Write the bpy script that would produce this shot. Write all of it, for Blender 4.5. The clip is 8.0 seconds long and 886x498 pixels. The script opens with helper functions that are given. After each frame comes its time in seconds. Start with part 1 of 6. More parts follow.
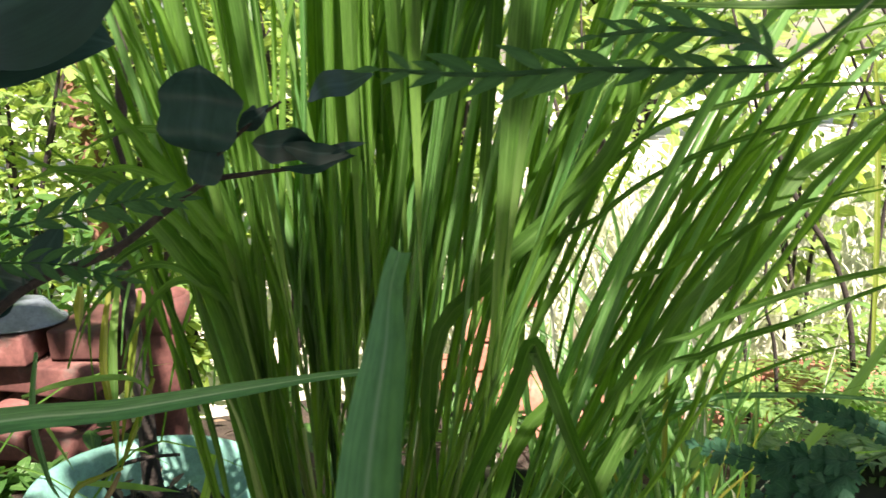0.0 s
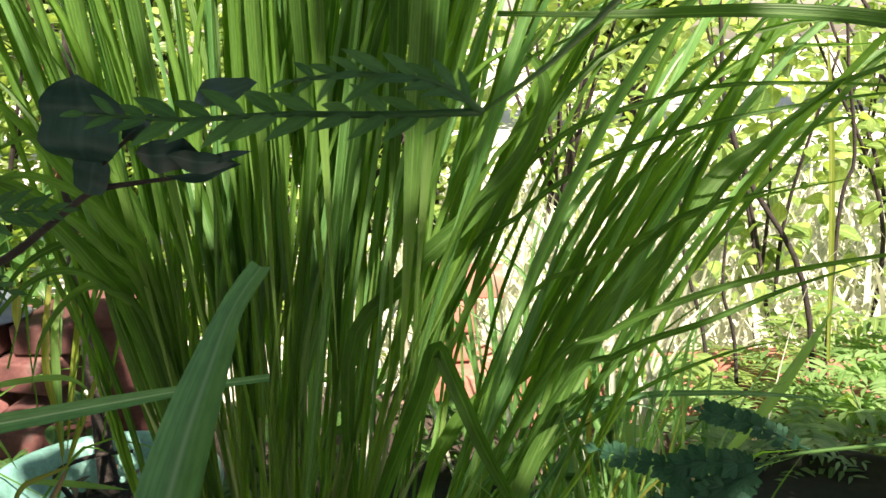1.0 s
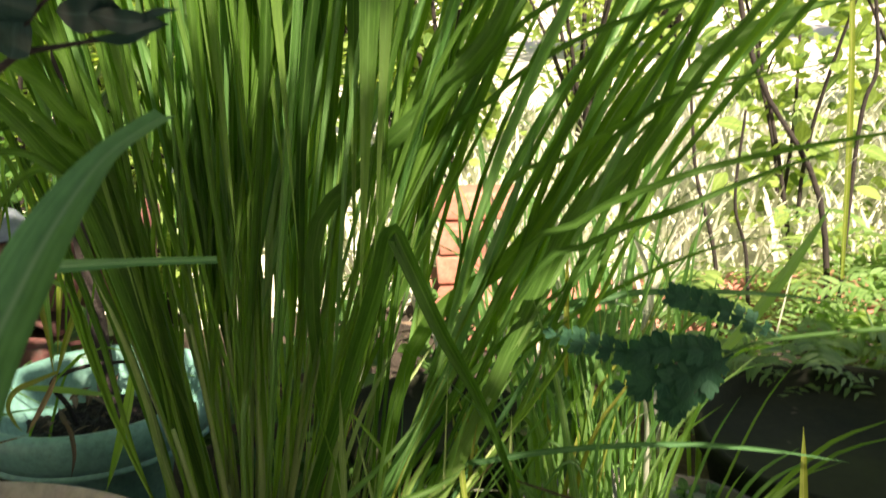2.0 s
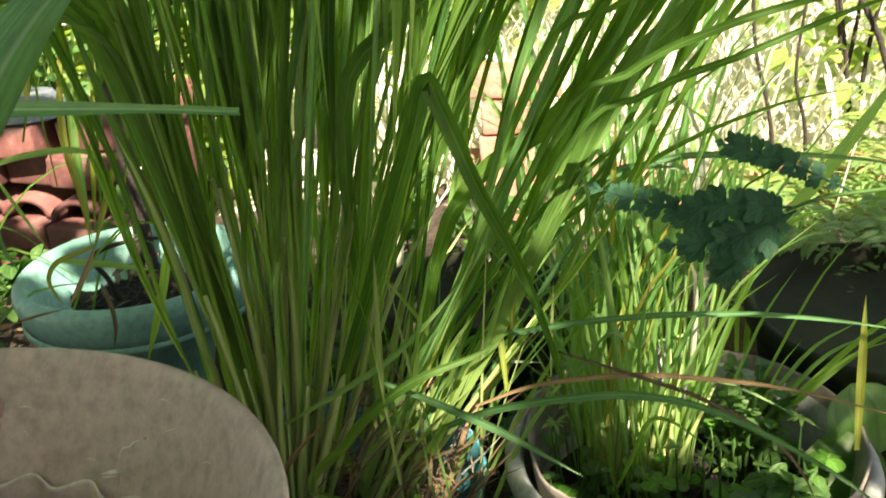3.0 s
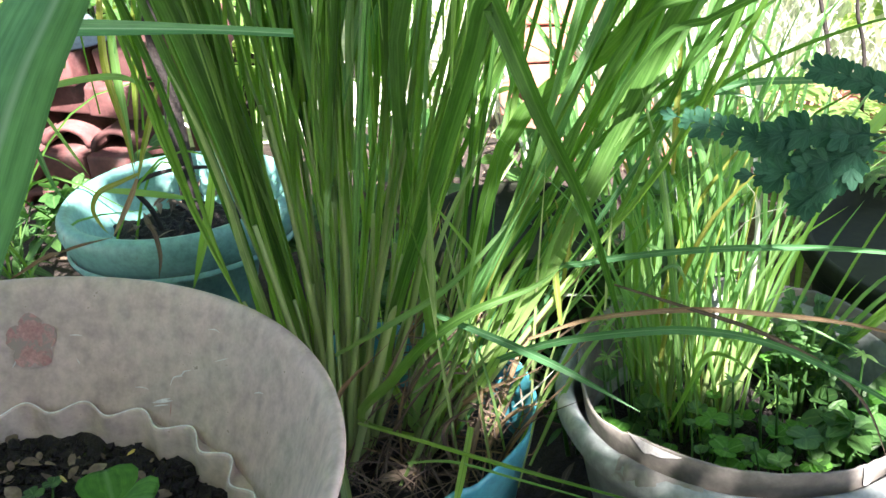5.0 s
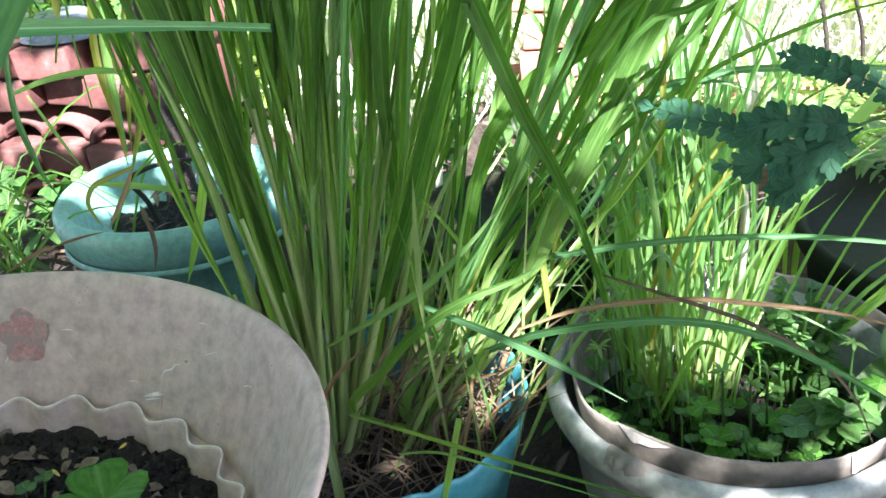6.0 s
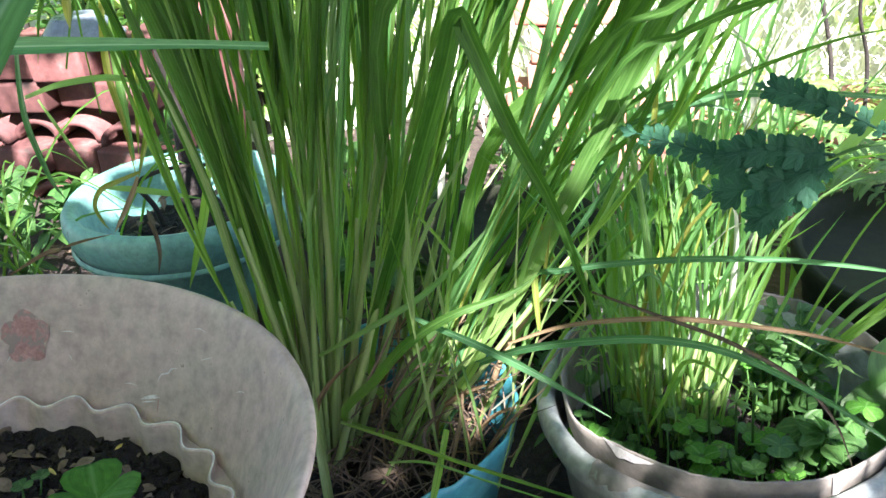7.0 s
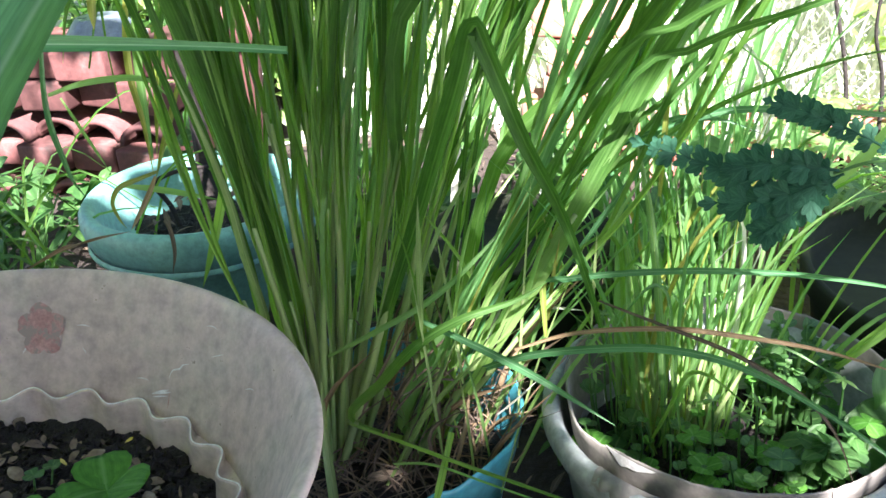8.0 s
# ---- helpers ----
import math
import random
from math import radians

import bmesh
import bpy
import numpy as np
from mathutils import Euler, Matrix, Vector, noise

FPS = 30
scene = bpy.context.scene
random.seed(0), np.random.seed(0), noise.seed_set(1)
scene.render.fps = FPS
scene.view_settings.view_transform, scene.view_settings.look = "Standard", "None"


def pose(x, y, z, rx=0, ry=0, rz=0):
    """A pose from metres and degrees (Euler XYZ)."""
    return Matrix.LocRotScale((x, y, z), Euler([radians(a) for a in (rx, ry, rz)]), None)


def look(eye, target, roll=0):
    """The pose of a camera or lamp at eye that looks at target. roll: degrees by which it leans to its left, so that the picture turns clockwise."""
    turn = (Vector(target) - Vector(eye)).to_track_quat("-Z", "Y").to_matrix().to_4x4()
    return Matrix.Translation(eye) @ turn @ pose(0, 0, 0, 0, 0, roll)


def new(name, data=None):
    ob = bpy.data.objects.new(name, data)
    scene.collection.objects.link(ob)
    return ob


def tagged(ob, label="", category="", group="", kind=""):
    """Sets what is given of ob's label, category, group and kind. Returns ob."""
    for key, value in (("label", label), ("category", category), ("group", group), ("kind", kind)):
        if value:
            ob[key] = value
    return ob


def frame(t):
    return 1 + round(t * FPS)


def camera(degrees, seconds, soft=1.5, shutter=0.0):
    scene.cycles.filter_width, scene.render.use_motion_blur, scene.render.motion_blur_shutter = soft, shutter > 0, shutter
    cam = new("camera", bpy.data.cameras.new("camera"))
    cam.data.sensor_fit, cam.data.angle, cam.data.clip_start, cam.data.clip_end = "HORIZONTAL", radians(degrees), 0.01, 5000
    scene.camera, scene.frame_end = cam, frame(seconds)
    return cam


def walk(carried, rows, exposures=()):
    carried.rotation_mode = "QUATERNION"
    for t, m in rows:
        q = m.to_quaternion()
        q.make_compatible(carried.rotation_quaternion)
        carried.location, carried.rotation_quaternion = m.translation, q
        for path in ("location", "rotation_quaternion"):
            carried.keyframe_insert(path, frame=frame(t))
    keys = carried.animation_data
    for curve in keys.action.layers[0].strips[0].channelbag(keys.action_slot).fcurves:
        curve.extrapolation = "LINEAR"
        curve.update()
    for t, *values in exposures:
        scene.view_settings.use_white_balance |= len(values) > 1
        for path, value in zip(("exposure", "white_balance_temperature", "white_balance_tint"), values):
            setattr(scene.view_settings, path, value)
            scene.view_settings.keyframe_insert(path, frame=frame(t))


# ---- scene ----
cam = camera(52.3, 8.0, shutter=0.5)
PATH = [
    (0, (0.062, -0.091, 0.823), (-0.077, 1.863, 0.42), -1.8),
    (0.5, (0.093, -0.08, 0.828), (-0.026, 1.87, 0.399), -2.7),
    (1, (0.13, -0.082, 0.834), (-0.002, 1.866, 0.399), -2.2),
    (1.2, (0.136, -0.077, 0.832), (0.005, 1.868, 0.387), -1.8),
    (2.3, (0.189, -0.05, 0.771), (-0.052, 1.835, 0.146), -3.1),
    (2.5, (0.187, -0.046, 0.768), (-0.069, 1.822, 0.1), -3.3),
    (3, (0.182, -0.025, 0.747), (-0.129, 1.789, -0.035), -3.7),
    (3.5, (0.178, -0.023, 0.753), (-0.18, 1.755, -0.09), -3.5),
    (4, (0.169, -0.016, 0.748), (-0.215, 1.747, -0.116), -3.6),
    (4.5, (0.158, -0.012, 0.738), (-0.218, 1.739, -0.152), -3.9),
    (6, (0.177, -0.005, 0.741), (-0.217, 1.717, -0.198), -5.3),
    (6.5, (0.19, -0.001, 0.743), (-0.22, 1.716, -0.198), -4.8),
    (7, (0.195, -0.012, 0.752), (-0.224, 1.712, -0.172), -4.2),
    (7.5, (0.203, -0.019, 0.754), (-0.23, 1.709, -0.157), -3.6),
    (8, (0.2, -0.023, 0.754), (-0.248, 1.704, -0.15), -3.0),
]
EXPOSURES = [(0, 2.02, 7700, 22), (1, 1.88, 8000, 22), (2.4, 1.83, 9000, 20), (3.5, 2.83, 8300, 21), (4.5, 2.96, 6900, 23), (6, 3.16, 6400, 24), (6.6, 3.0, 6400, 24), (8, 2.95, 6300, 24)]
walk(cam, [(t, look(eye, target, roll)) for t, eye, target, roll in PATH], EXPOSURES)

# ---- world and sun ----
SUN = Vector((0.25, -0.62, 0.74)).normalized()
world = bpy.data.worlds.new("sky")
scene.world = world
world.use_nodes = True
wn = world.node_tree
sky = wn.nodes.new("ShaderNodeTexSky")
sky.sky_type = "NISHITA"
sky.sun_disc = False
sky.sun_elevation = math.asin(SUN.z)
sky.sun_rotation = math.atan2(SUN.x, SUN.y)
wn.links.new(sky.outputs[0], wn.nodes["Background"].inputs[0])
wn.nodes["Background"].inputs[1].default_value = 0.05
sun = new("sun", bpy.data.lights.new("sun", "SUN"))
sun.data.energy = 5.0
sun.data.angle = radians(0.55)
sun.data.color = (1.0, 0.96, 0.9)
sun.matrix_world = look(SUN * 20, (0, 0, 0))


# ---- materials ----
def shader(name):
    m = bpy.data.materials.new(name)
    m.use_nodes = True
    t = m.node_tree
    return m, t, t.nodes["Principled BSDF"], t.nodes["Material Output"]


def node(t, kind, **values):
    n = t.nodes.new(kind)
    for key, value in values.items():
        n.inputs[key.replace("_", " ")].default_value = value
    return n


def ramp(t, source, stops):
    n = t.nodes.new("ShaderNodeValToRGB")
    while len(n.color_ramp.elements) < len(stops):
        n.color_ramp.elements.new(0.5)
    for e, (at, c) in zip(n.color_ramp.elements, stops):
        e.position, e.color = at, (*c, 1)
    t.links.new(source, n.inputs[0])
    return n.outputs[0]


def mixed(t, factor, a, b, mode="MIX"):
    n = t.nodes.new("ShaderNodeMix")
    n.data_type, n.blend_type = "RGBA", mode
    for key, v in ((0, factor), (6, a), (7, b)):
        if isinstance(v, (int, float)):
            n.inputs[key].default_value = v
        elif isinstance(v, tuple):
            n.inputs[key].default_value = (*v, 1)
        else:
            t.links.new(v, n.inputs[key])
    return n.outputs[2]


def noise_of(t, scale, detail=4, rough=0.6, coords="Object", stretch=None):
    tc = t.nodes.new("ShaderNodeTexCoord")
    source = tc.outputs[coords]
    if stretch:
        mp = t.nodes.new("ShaderNodeMapping")
        mp.inputs["Scale"].default_value = stretch
        t.links.new(source, mp.inputs[0])
        source = mp.outputs[0]
    n = node(t, "ShaderNodeTexNoise", Scale=scale, Detail=detail, Roughness=rough)
    t.links.new(source, n.inputs["Vector"])
    return n.outputs["Fac"]


def bumped(t, bsdf, height, strength, distance):
    b = t.nodes.new("ShaderNodeBump")
    b.inputs["Strength"].default_value, b.inputs["Distance"].default_value = strength, distance
    t.links.new(height, b.inputs["Height"])
    t.links.new(b.outputs[0], bsdf.inputs["Normal"])


def surface(name, stops, scale, rough=0.7, bump=0.3, depth=0.002, fine=None, spots=None, gloss_noise=True, gloss=0.5, vary=None):
    """A solid matter: colours by a coarse noise, grain by a fine one, spots of another colour, tone by the piece."""
    m, t, b, o = shader(name)
    coarse = noise_of(t, scale, 5, 0.65)
    grain = noise_of(t, fine or scale * 9, 3, 0.7)
    colour = ramp(t, coarse, stops)
    shade = ramp(t, grain, [(0.3, (0.72, 0.72, 0.72)), (0.7, (1.15, 1.15, 1.15))])
    colour = mixed(t, 1.0, colour, shade, "MULTIPLY")
    if spots:
        c, s, low = spots
        mask = ramp(t, noise_of(t, s, 4, 0.7), [(low, (0, 0, 0)), (low + 0.06, (1, 1, 1))])
        colour = mixed(t, mask, colour, c)
    if vary:
        info = t.nodes.new("ShaderNodeObjectInfo")
        colour = mixed(t, 1.0, colour, ramp(t, info.outputs["Random"], [(0.0, (vary[0],) * 3), (1.0, (vary[1],) * 3)]), "MULTIPLY")
    t.links.new(colour, b.inputs["Base Color"])
    b.inputs["Roughness"].default_value = rough
    b.inputs["Specular IOR Level"].default_value = gloss
    if gloss_noise:
        r = ramp(t, coarse, [(0.2, (rough - 0.12,) * 3), (0.8, (min(1, rough + 0.12),) * 3)])
        t.links.new(r, b.inputs["Roughness"])
    bumped(t, b, grain, bump, depth)
    return m


def leaf_matter(name, dark, light, rib, through_light, rough=0.42, veins=7.0, brown=None, back=0.45, gloss=0.5, relief=0.25, pale=None):
    """A leaf: veins and a midrib by its UV, tone by the piece, light passing through."""
    m, t, b, o = shader(name)
    uv = t.nodes.new("ShaderNodeTexCoord")
    sep = t.nodes.new("ShaderNodeSeparateXYZ")
    t.links.new(uv.outputs["UV"], sep.inputs[0])
    info = t.nodes.new("ShaderNodeObjectInfo")
    geo = t.nodes.new("ShaderNodeNewGeometry")
    add = t.nodes.new("ShaderNodeMath")
    add.operation = "ADD"
    t.links.new(info.outputs["Random"], add.inputs[0])
    t.links.new(geo.outputs["Random Per Island"], add.inputs[1])
    frac = t.nodes.new("ShaderNodeMath")
    frac.operation = "FRACT"
    t.links.new(add.outputs[0], frac.inputs[0])
    tone = ramp(t, frac.outputs[0], [(0.0, dark), (1.0, light)])
    long_noise = noise_of(t, 9, 4, 0.6, "UV", (0.6, 1.4, 1))
    tone = mixed(t, 1.0, tone, ramp(t, long_noise, [(0.3, (0.7, 0.75, 0.7)), (0.7, (1.2, 1.15, 1.1))]), "MULTIPLY")
    stripe = t.nodes.new("ShaderNodeMath")
    stripe.operation = "MULTIPLY"
    stripe.inputs[1].default_value = veins * 6.2832
    t.links.new(sep.outputs[0], stripe.inputs[0])
    wave = t.nodes.new("ShaderNodeMath")
    wave.operation = "SINE"
    t.links.new(stripe.outputs[0], wave.inputs[0])
    tone = mixed(t, 1.0, tone, ramp(t, wave.outputs[0], [(0.0, (0.94, 0.95, 0.94)), (1.0, (1.04, 1.03, 1.03))]), "MULTIPLY")
    streak = noise_of(t, 1.0, 3, 0.7, "UV", (16, 0.5, 1))
    tone = mixed(t, 1.0, tone, ramp(t, streak, [(0.32, (0.74, 0.78, 0.74)), (0.68, (1.22, 1.16, 1.2))]), "MULTIPLY")
    if pale:
        tone = mixed(t, ramp(t, sep.outputs[1], [(0.1, (0.85, 0.85, 0.85)), (1.0, (0, 0, 0))]), tone, pale)
    mid = ramp(t, sep.outputs[0], [(0.43, (0, 0, 0)), (0.49, (0.8, 0.8, 0.8)), (0.51, (0.8, 0.8, 0.8)), (0.57, (0, 0, 0))])
    tone = mixed(t, mid, tone, rib)
    if brown:
        mask = ramp(t, noise_of(t, 5, 5, 0.7, "Object"), [(brown[1], (0, 0, 0)), (brown[1] + 0.12, (1, 1, 1))])
        tone = mixed(t, mask, tone, brown[0])
    t.links.new(tone, b.inputs["Base Color"])
    b.inputs["Roughness"].default_value = rough
    b.inputs["Specular IOR Level"].default_value = gloss
    bumped(t, b, wave.outputs[0], relief, 0.0006)
    tr = t.nodes.new("ShaderNodeBsdfTranslucent")
    t.links.new(mixed(t, 1.0, tone, through_light, "MULTIPLY"), tr.inputs[0])
    mx = t.nodes.new("ShaderNodeMixShader")
    mx.inputs[0].default_value = back
    t.links.new(b.outputs[0], mx.inputs[1])
    t.links.new(tr.outputs[0], mx.inputs[2])
    t.links.new(mx.outputs[0], o.inputs[0])
    return m


GREEN = leaf_matter("lemongrass_leaf", (0.028, 0.091, 0.021), (0.092, 0.213, 0.046), (0.088, 0.188, 0.054), (2.2, 2.4, 0.8), brown=((0.16, 0.2, 0.06), 0.74), gloss=0.22, back=0.5, pale=(0.22, 0.36, 0.12))
LIGHT = leaf_matter("young_leaf", (0.056, 0.182, 0.055), (0.125, 0.287, 0.102), (0.15, 0.29, 0.125), (1.85, 2.1, 1.15), rough=0.32, gloss=0.5, pale=(0.19, 0.32, 0.1))
# paler copy of the herb leaf, with sunlight put into its colour
FEATHER = leaf_matter("sunny_herb_leaf", (0.11, 0.25, 0.08), (0.25, 0.42, 0.19), (0.26, 0.4, 0.14), (1.7, 1.8, 0.8), rough=0.35, gloss=0.6, veins=2)
# grass leaf tinted blue: open shade put into the colour
BLUE = leaf_matter("open_shade_leaf", (0.045, 0.16, 0.06), (0.068, 0.205, 0.085), (0.17, 0.3, 0.18), (1.6, 1.7, 0.9), back=0.3, gloss=0.35, relief=0.08, veins=5)
YELLOW = leaf_matter("yellowing_leaf", (0.16, 0.24, 0.045), (0.25, 0.29, 0.07), (0.3, 0.32, 0.12), (1.6, 1.4, 0.6), brown=((0.3, 0.16, 0.06), 0.64))
DRY = leaf_matter("dry_leaf", (0.2, 0.14, 0.08), (0.32, 0.235, 0.145), (0.4, 0.31, 0.2), (1.2, 1.0, 0.7), rough=0.6, back=0.3, brown=((0.16, 0.2, 0.05), 0.6))
STRAW = leaf_matter("straw", (0.06, 0.046, 0.036), (0.2, 0.155, 0.115), (0.24, 0.19, 0.145), (1.1, 1.0, 0.8), rough=0.65, back=0.15, gloss=0.3)
# near-white grass: overexposed sun glare and glints put into the colour
PALEGLARE = leaf_matter("pale_glare_grass", (0.46, 0.52, 0.44), (0.68, 0.71, 0.65), (0.68, 0.7, 0.62), (1.2, 1.2, 1.0), rough=0.5, back=0.3)
FROND = leaf_matter("soft_frond", (0.03, 0.1, 0.048), (0.055, 0.15, 0.07), (0.045, 0.125, 0.06), (1.5, 1.6, 0.9), veins=2, back=0.45, gloss=0.15, relief=0.05)
SHEATH = leaf_matter("stalk_sheath", (0.2, 0.33, 0.11), (0.38, 0.5, 0.22), (0.32, 0.42, 0.2), (1.3, 1.4, 0.8), back=0.3, brown=((0.2, 0.12, 0.06), 0.7))
HERB = leaf_matter("herb_leaf", (0.045, 0.14, 0.04), (0.09, 0.22, 0.065), (0.12, 0.25, 0.08), (1.6, 1.7, 1.0), veins=3)
CLOVER = leaf_matter("clover_leaf", (0.07, 0.24, 0.035), (0.11, 0.32, 0.055), (0.15, 0.34, 0.1), (1.6, 1.8, 0.8), veins=3, gloss=0.25, rough=0.5)
SHRUB = leaf_matter("shrub_leaf", (0.07, 0.16, 0.045), (0.28, 0.42, 0.14), (0.28, 0.42, 0.16), (2.0, 1.9, 0.9), veins=3, rough=0.35, gloss=0.6)
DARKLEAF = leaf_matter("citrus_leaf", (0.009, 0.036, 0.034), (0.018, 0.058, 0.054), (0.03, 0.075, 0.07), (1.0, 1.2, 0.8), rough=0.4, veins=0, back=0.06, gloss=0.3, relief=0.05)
MARIGOLD = leaf_matter("marigold_leaf", (0.014, 0.07, 0.042), (0.028, 0.118, 0.07), (0.03, 0.11, 0.066), (1.2, 1.4, 0.9), veins=2, back=0.3, gloss=0.15, relief=0.05, rough=0.6)
CLAY = surface("grey_plastic", [(0.25, (0.38, 0.3, 0.255)), (0.45, (0.5, 0.385, 0.335)), (0.6, (0.46, 0.385, 0.325)), (0.78, (0.59, 0.465, 0.41))], 11, 0.55, 0.12, 0.0006, 60, ((0.22, 0.175, 0.14), 120, 0.665))
PRINT = surface("red_print", [(0.35, (0.38, 0.18, 0.165)), (0.65, (0.48, 0.27, 0.24))], 60, 0.6, 0.1, 0.0004, 300, ((0.29, 0.225, 0.195), 95, 0.5))
TEAL = surface("teal_plastic", [(0.3, (0.11, 0.3, 0.26)), (0.6, (0.17, 0.4, 0.35)), (0.8, (0.23, 0.47, 0.41))], 7, 0.45, 0.1, 0.0006, 90, ((0.12, 0.16, 0.11), 14, 0.66))
CYAN = surface("blue_plastic", [(0.3, (0.035, 0.235, 0.29)), (0.7, (0.075, 0.34, 0.39))], 8, 0.35, 0.06, 0.0005, 90, ((0.1, 0.14, 0.12), 16, 0.68))
BUCKET = surface("weathered_bucket", [(0.25, (0.15, 0.18, 0.165)), (0.5, (0.27, 0.31, 0.29)), (0.8, (0.43, 0.47, 0.45))], 10, 0.5, 0.2, 0.0009, 80, ((0.13, 0.1, 0.078), 14, 0.64))
LINER = surface("stained_liner", [(0.3, (0.1, 0.096, 0.08)), (0.5, (0.2, 0.19, 0.165)), (0.7, (0.3, 0.285, 0.25))], 12, 0.7, 0.2, 0.001, 90)
# white of scuffs and flakes, also of painted highlights and sun spots
WHITE = surface("flake_highlight_white", [(0.3, (0.6, 0.6, 0.57)), (0.7, (0.78, 0.78, 0.75))], 30, 0.6, 0.1, 0.0005, 200)
BLACKPOT = surface("dark_green_plastic", [(0.3, (0.008, 0.013, 0.006)), (0.7, (0.024, 0.031, 0.014))], 8, 0.62, 0.15, 0.0008, 70, ((0.1, 0.092, 0.07), 10, 0.66), gloss=0.15)
SOIL = surface("dark_soil", [(0.3, (0.005, 0.0045, 0.004)), (0.55, (0.013, 0.011, 0.0095)), (0.8, (0.042, 0.034, 0.028))], 40, 0.55, 1.0, 0.006, 160, gloss=0.25)
EARTH = surface("earth", [(0.3, (0.02, 0.015, 0.012)), (0.6, (0.05, 0.039, 0.029)), (0.8, (0.095, 0.073, 0.055))], 6, 0.9, 0.9, 0.012, 60)
# raised towards white so the open yard looks blown out by sun
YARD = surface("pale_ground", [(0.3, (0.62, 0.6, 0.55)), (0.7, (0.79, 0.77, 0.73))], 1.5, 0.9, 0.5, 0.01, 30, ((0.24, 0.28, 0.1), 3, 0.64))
TERRA = surface("terracotta", [(0.25, (0.06, 0.021, 0.02)), (0.55, (0.145, 0.058, 0.052)), (0.8, (0.32, 0.19, 0.17))], 9, 0.8, 0.4, 0.0015, 90, ((0.1, 0.068, 0.06), 7, 0.62), vary=(0.6, 1.2))
BRICK = surface("brick", [(0.25, (0.28, 0.11, 0.08)), (0.55, (0.4, 0.18, 0.13)), (0.8, (0.5, 0.3, 0.24))], 8, 0.85, 0.5, 0.002, 80)
BARK = surface("bark", [(0.3, (0.008, 0.007, 0.006)), (0.6, (0.026, 0.021, 0.018)), (0.8, (0.075, 0.06, 0.05))], 30, 0.9, 0.9, 0.004, 130)
REDBARK = surface("red_bark", [(0.3, (0.08, 0.04, 0.03)), (0.6, (0.2, 0.1, 0.07)), (0.8, (0.3, 0.18, 0.13))], 14, 0.9, 0.9, 0.006, 70)
DISH = surface("enamel", [(0.3, (0.1, 0.13, 0.17)), (0.7, (0.18, 0.22, 0.27))], 12, 0.3, 0.05, 0.0004, 90)
PLASTER = surface("weathered_plaster", [(0.3, (0.26, 0.24, 0.21)), (0.7, (0.4, 0.37, 0.33))], 1.5, 0.9, 0.4, 0.004, 40, ((0.16, 0.15, 0.12), 4, 0.62))
LITTER = surface("litter", [(0.3, (0.06, 0.04, 0.028)), (0.55, (0.16, 0.115, 0.08)), (0.8, (0.36, 0.31, 0.24))], 45, 0.8, 0.4, 0.001, 200)
YELLOWBIT = surface("yellow_leaf_bit", [(0.3, (0.5, 0.36, 0.06)), (0.7, (0.6, 0.5, 0.16))], 30, 0.6, 0.1, 0.001, 150)


# ---- builders ----
def linked(name, data, material, parent=None, label=""):
    if not data.materials:
        data.materials.append(material)
    ob = new(name, data)
    if parent:
        ob.parent = parent
        ob.matrix_parent_inverse = parent.matrix_basis.inverted()
    if label:
        ob["label"] = label
    return ob


def part(name, bm, material, parent=None, label="", smooth=True):
    data = bpy.data.meshes.new(name)
    bmesh.ops.recalc_face_normals(bm, faces=bm.faces)
    bm.to_mesh(data)
    bm.free()
    if smooth:
        data.shade_smooth()
    return linked(name, data, material, parent, label)


def thing(name, at, label, category, group="", kind=""):
    ob = new(name)
    ob.empty_display_size = 0.05
    ob.matrix_basis = Matrix.Translation(at)
    return tagged(ob, label, category, group, kind)


def spline(points, n):
    """n + 1 places along a smooth curve through the points."""
    p = [Vector(q) for q in points]
    p = [2 * p[0] - p[1], *p, 2 * p[-1] - p[-2]]
    out = []
    for i in range(n + 1):
        u = i / n * (len(p) - 3)
        k = min(int(u), len(p) - 4)
        u -= k
        a, b, c, d = p[k : k + 4]
        out.append(0.5 * (2 * b + (c - a) * u + (2 * a - 5 * b + 4 * c - d) * u * u + (3 * b - a - 3 * c + d) * u**3))
    return out


def blade_mesh(name, points, width, n=16, facing=(0, -1, 0.25), twist=0.0, fold=0.22, tip=0.03, foot=0.55, swell=0.3, ripple=0.0, rise=1.0):
    """A strap leaf along a curve: five rows of points across, folded at the midrib, narrowing to its tip."""
    at = spline(points, n)
    verts, faces, uvs = [], [], []
    run = 0.0
    for i, c in enumerate(at):
        s = i / n
        tangent = (at[min(i + 1, n)] - at[max(i - 1, 0)]).normalized()
        side = tangent.cross(Vector(facing))
        if side.length < 1e-4:
            side = tangent.cross(Vector((1, 0, 0)))
        side.normalize()
        side = Matrix.Rotation(twist * s, 3, tangent) @ side
        up = side.cross(tangent)
        grow = foot + (1 - foot) * min(1, s / swell) ** rise
        end = max(tip, (1 - max(0, (s - 0.45) / 0.55) ** 1.8))
        w = width * grow * end * 0.5
        if i:
            run += (c - at[i - 1]).length
        for u in (-1, -0.5, 0, 0.5, 1):
            lift = (abs(u) - 0.5) * fold * w * 2 + ripple * w * math.sin(s * 23 + u * 2)
            verts.append(c + side * (u * w) + up * lift)
            uvs.append((u / 2 + 0.5, run * 4))
        if i:
            k = 5 * i
            faces += [(k - 5 + j, k - 4 + j, k + 1 + j, k + j) for j in range(4)]
    return strips(name, verts, faces, uvs)


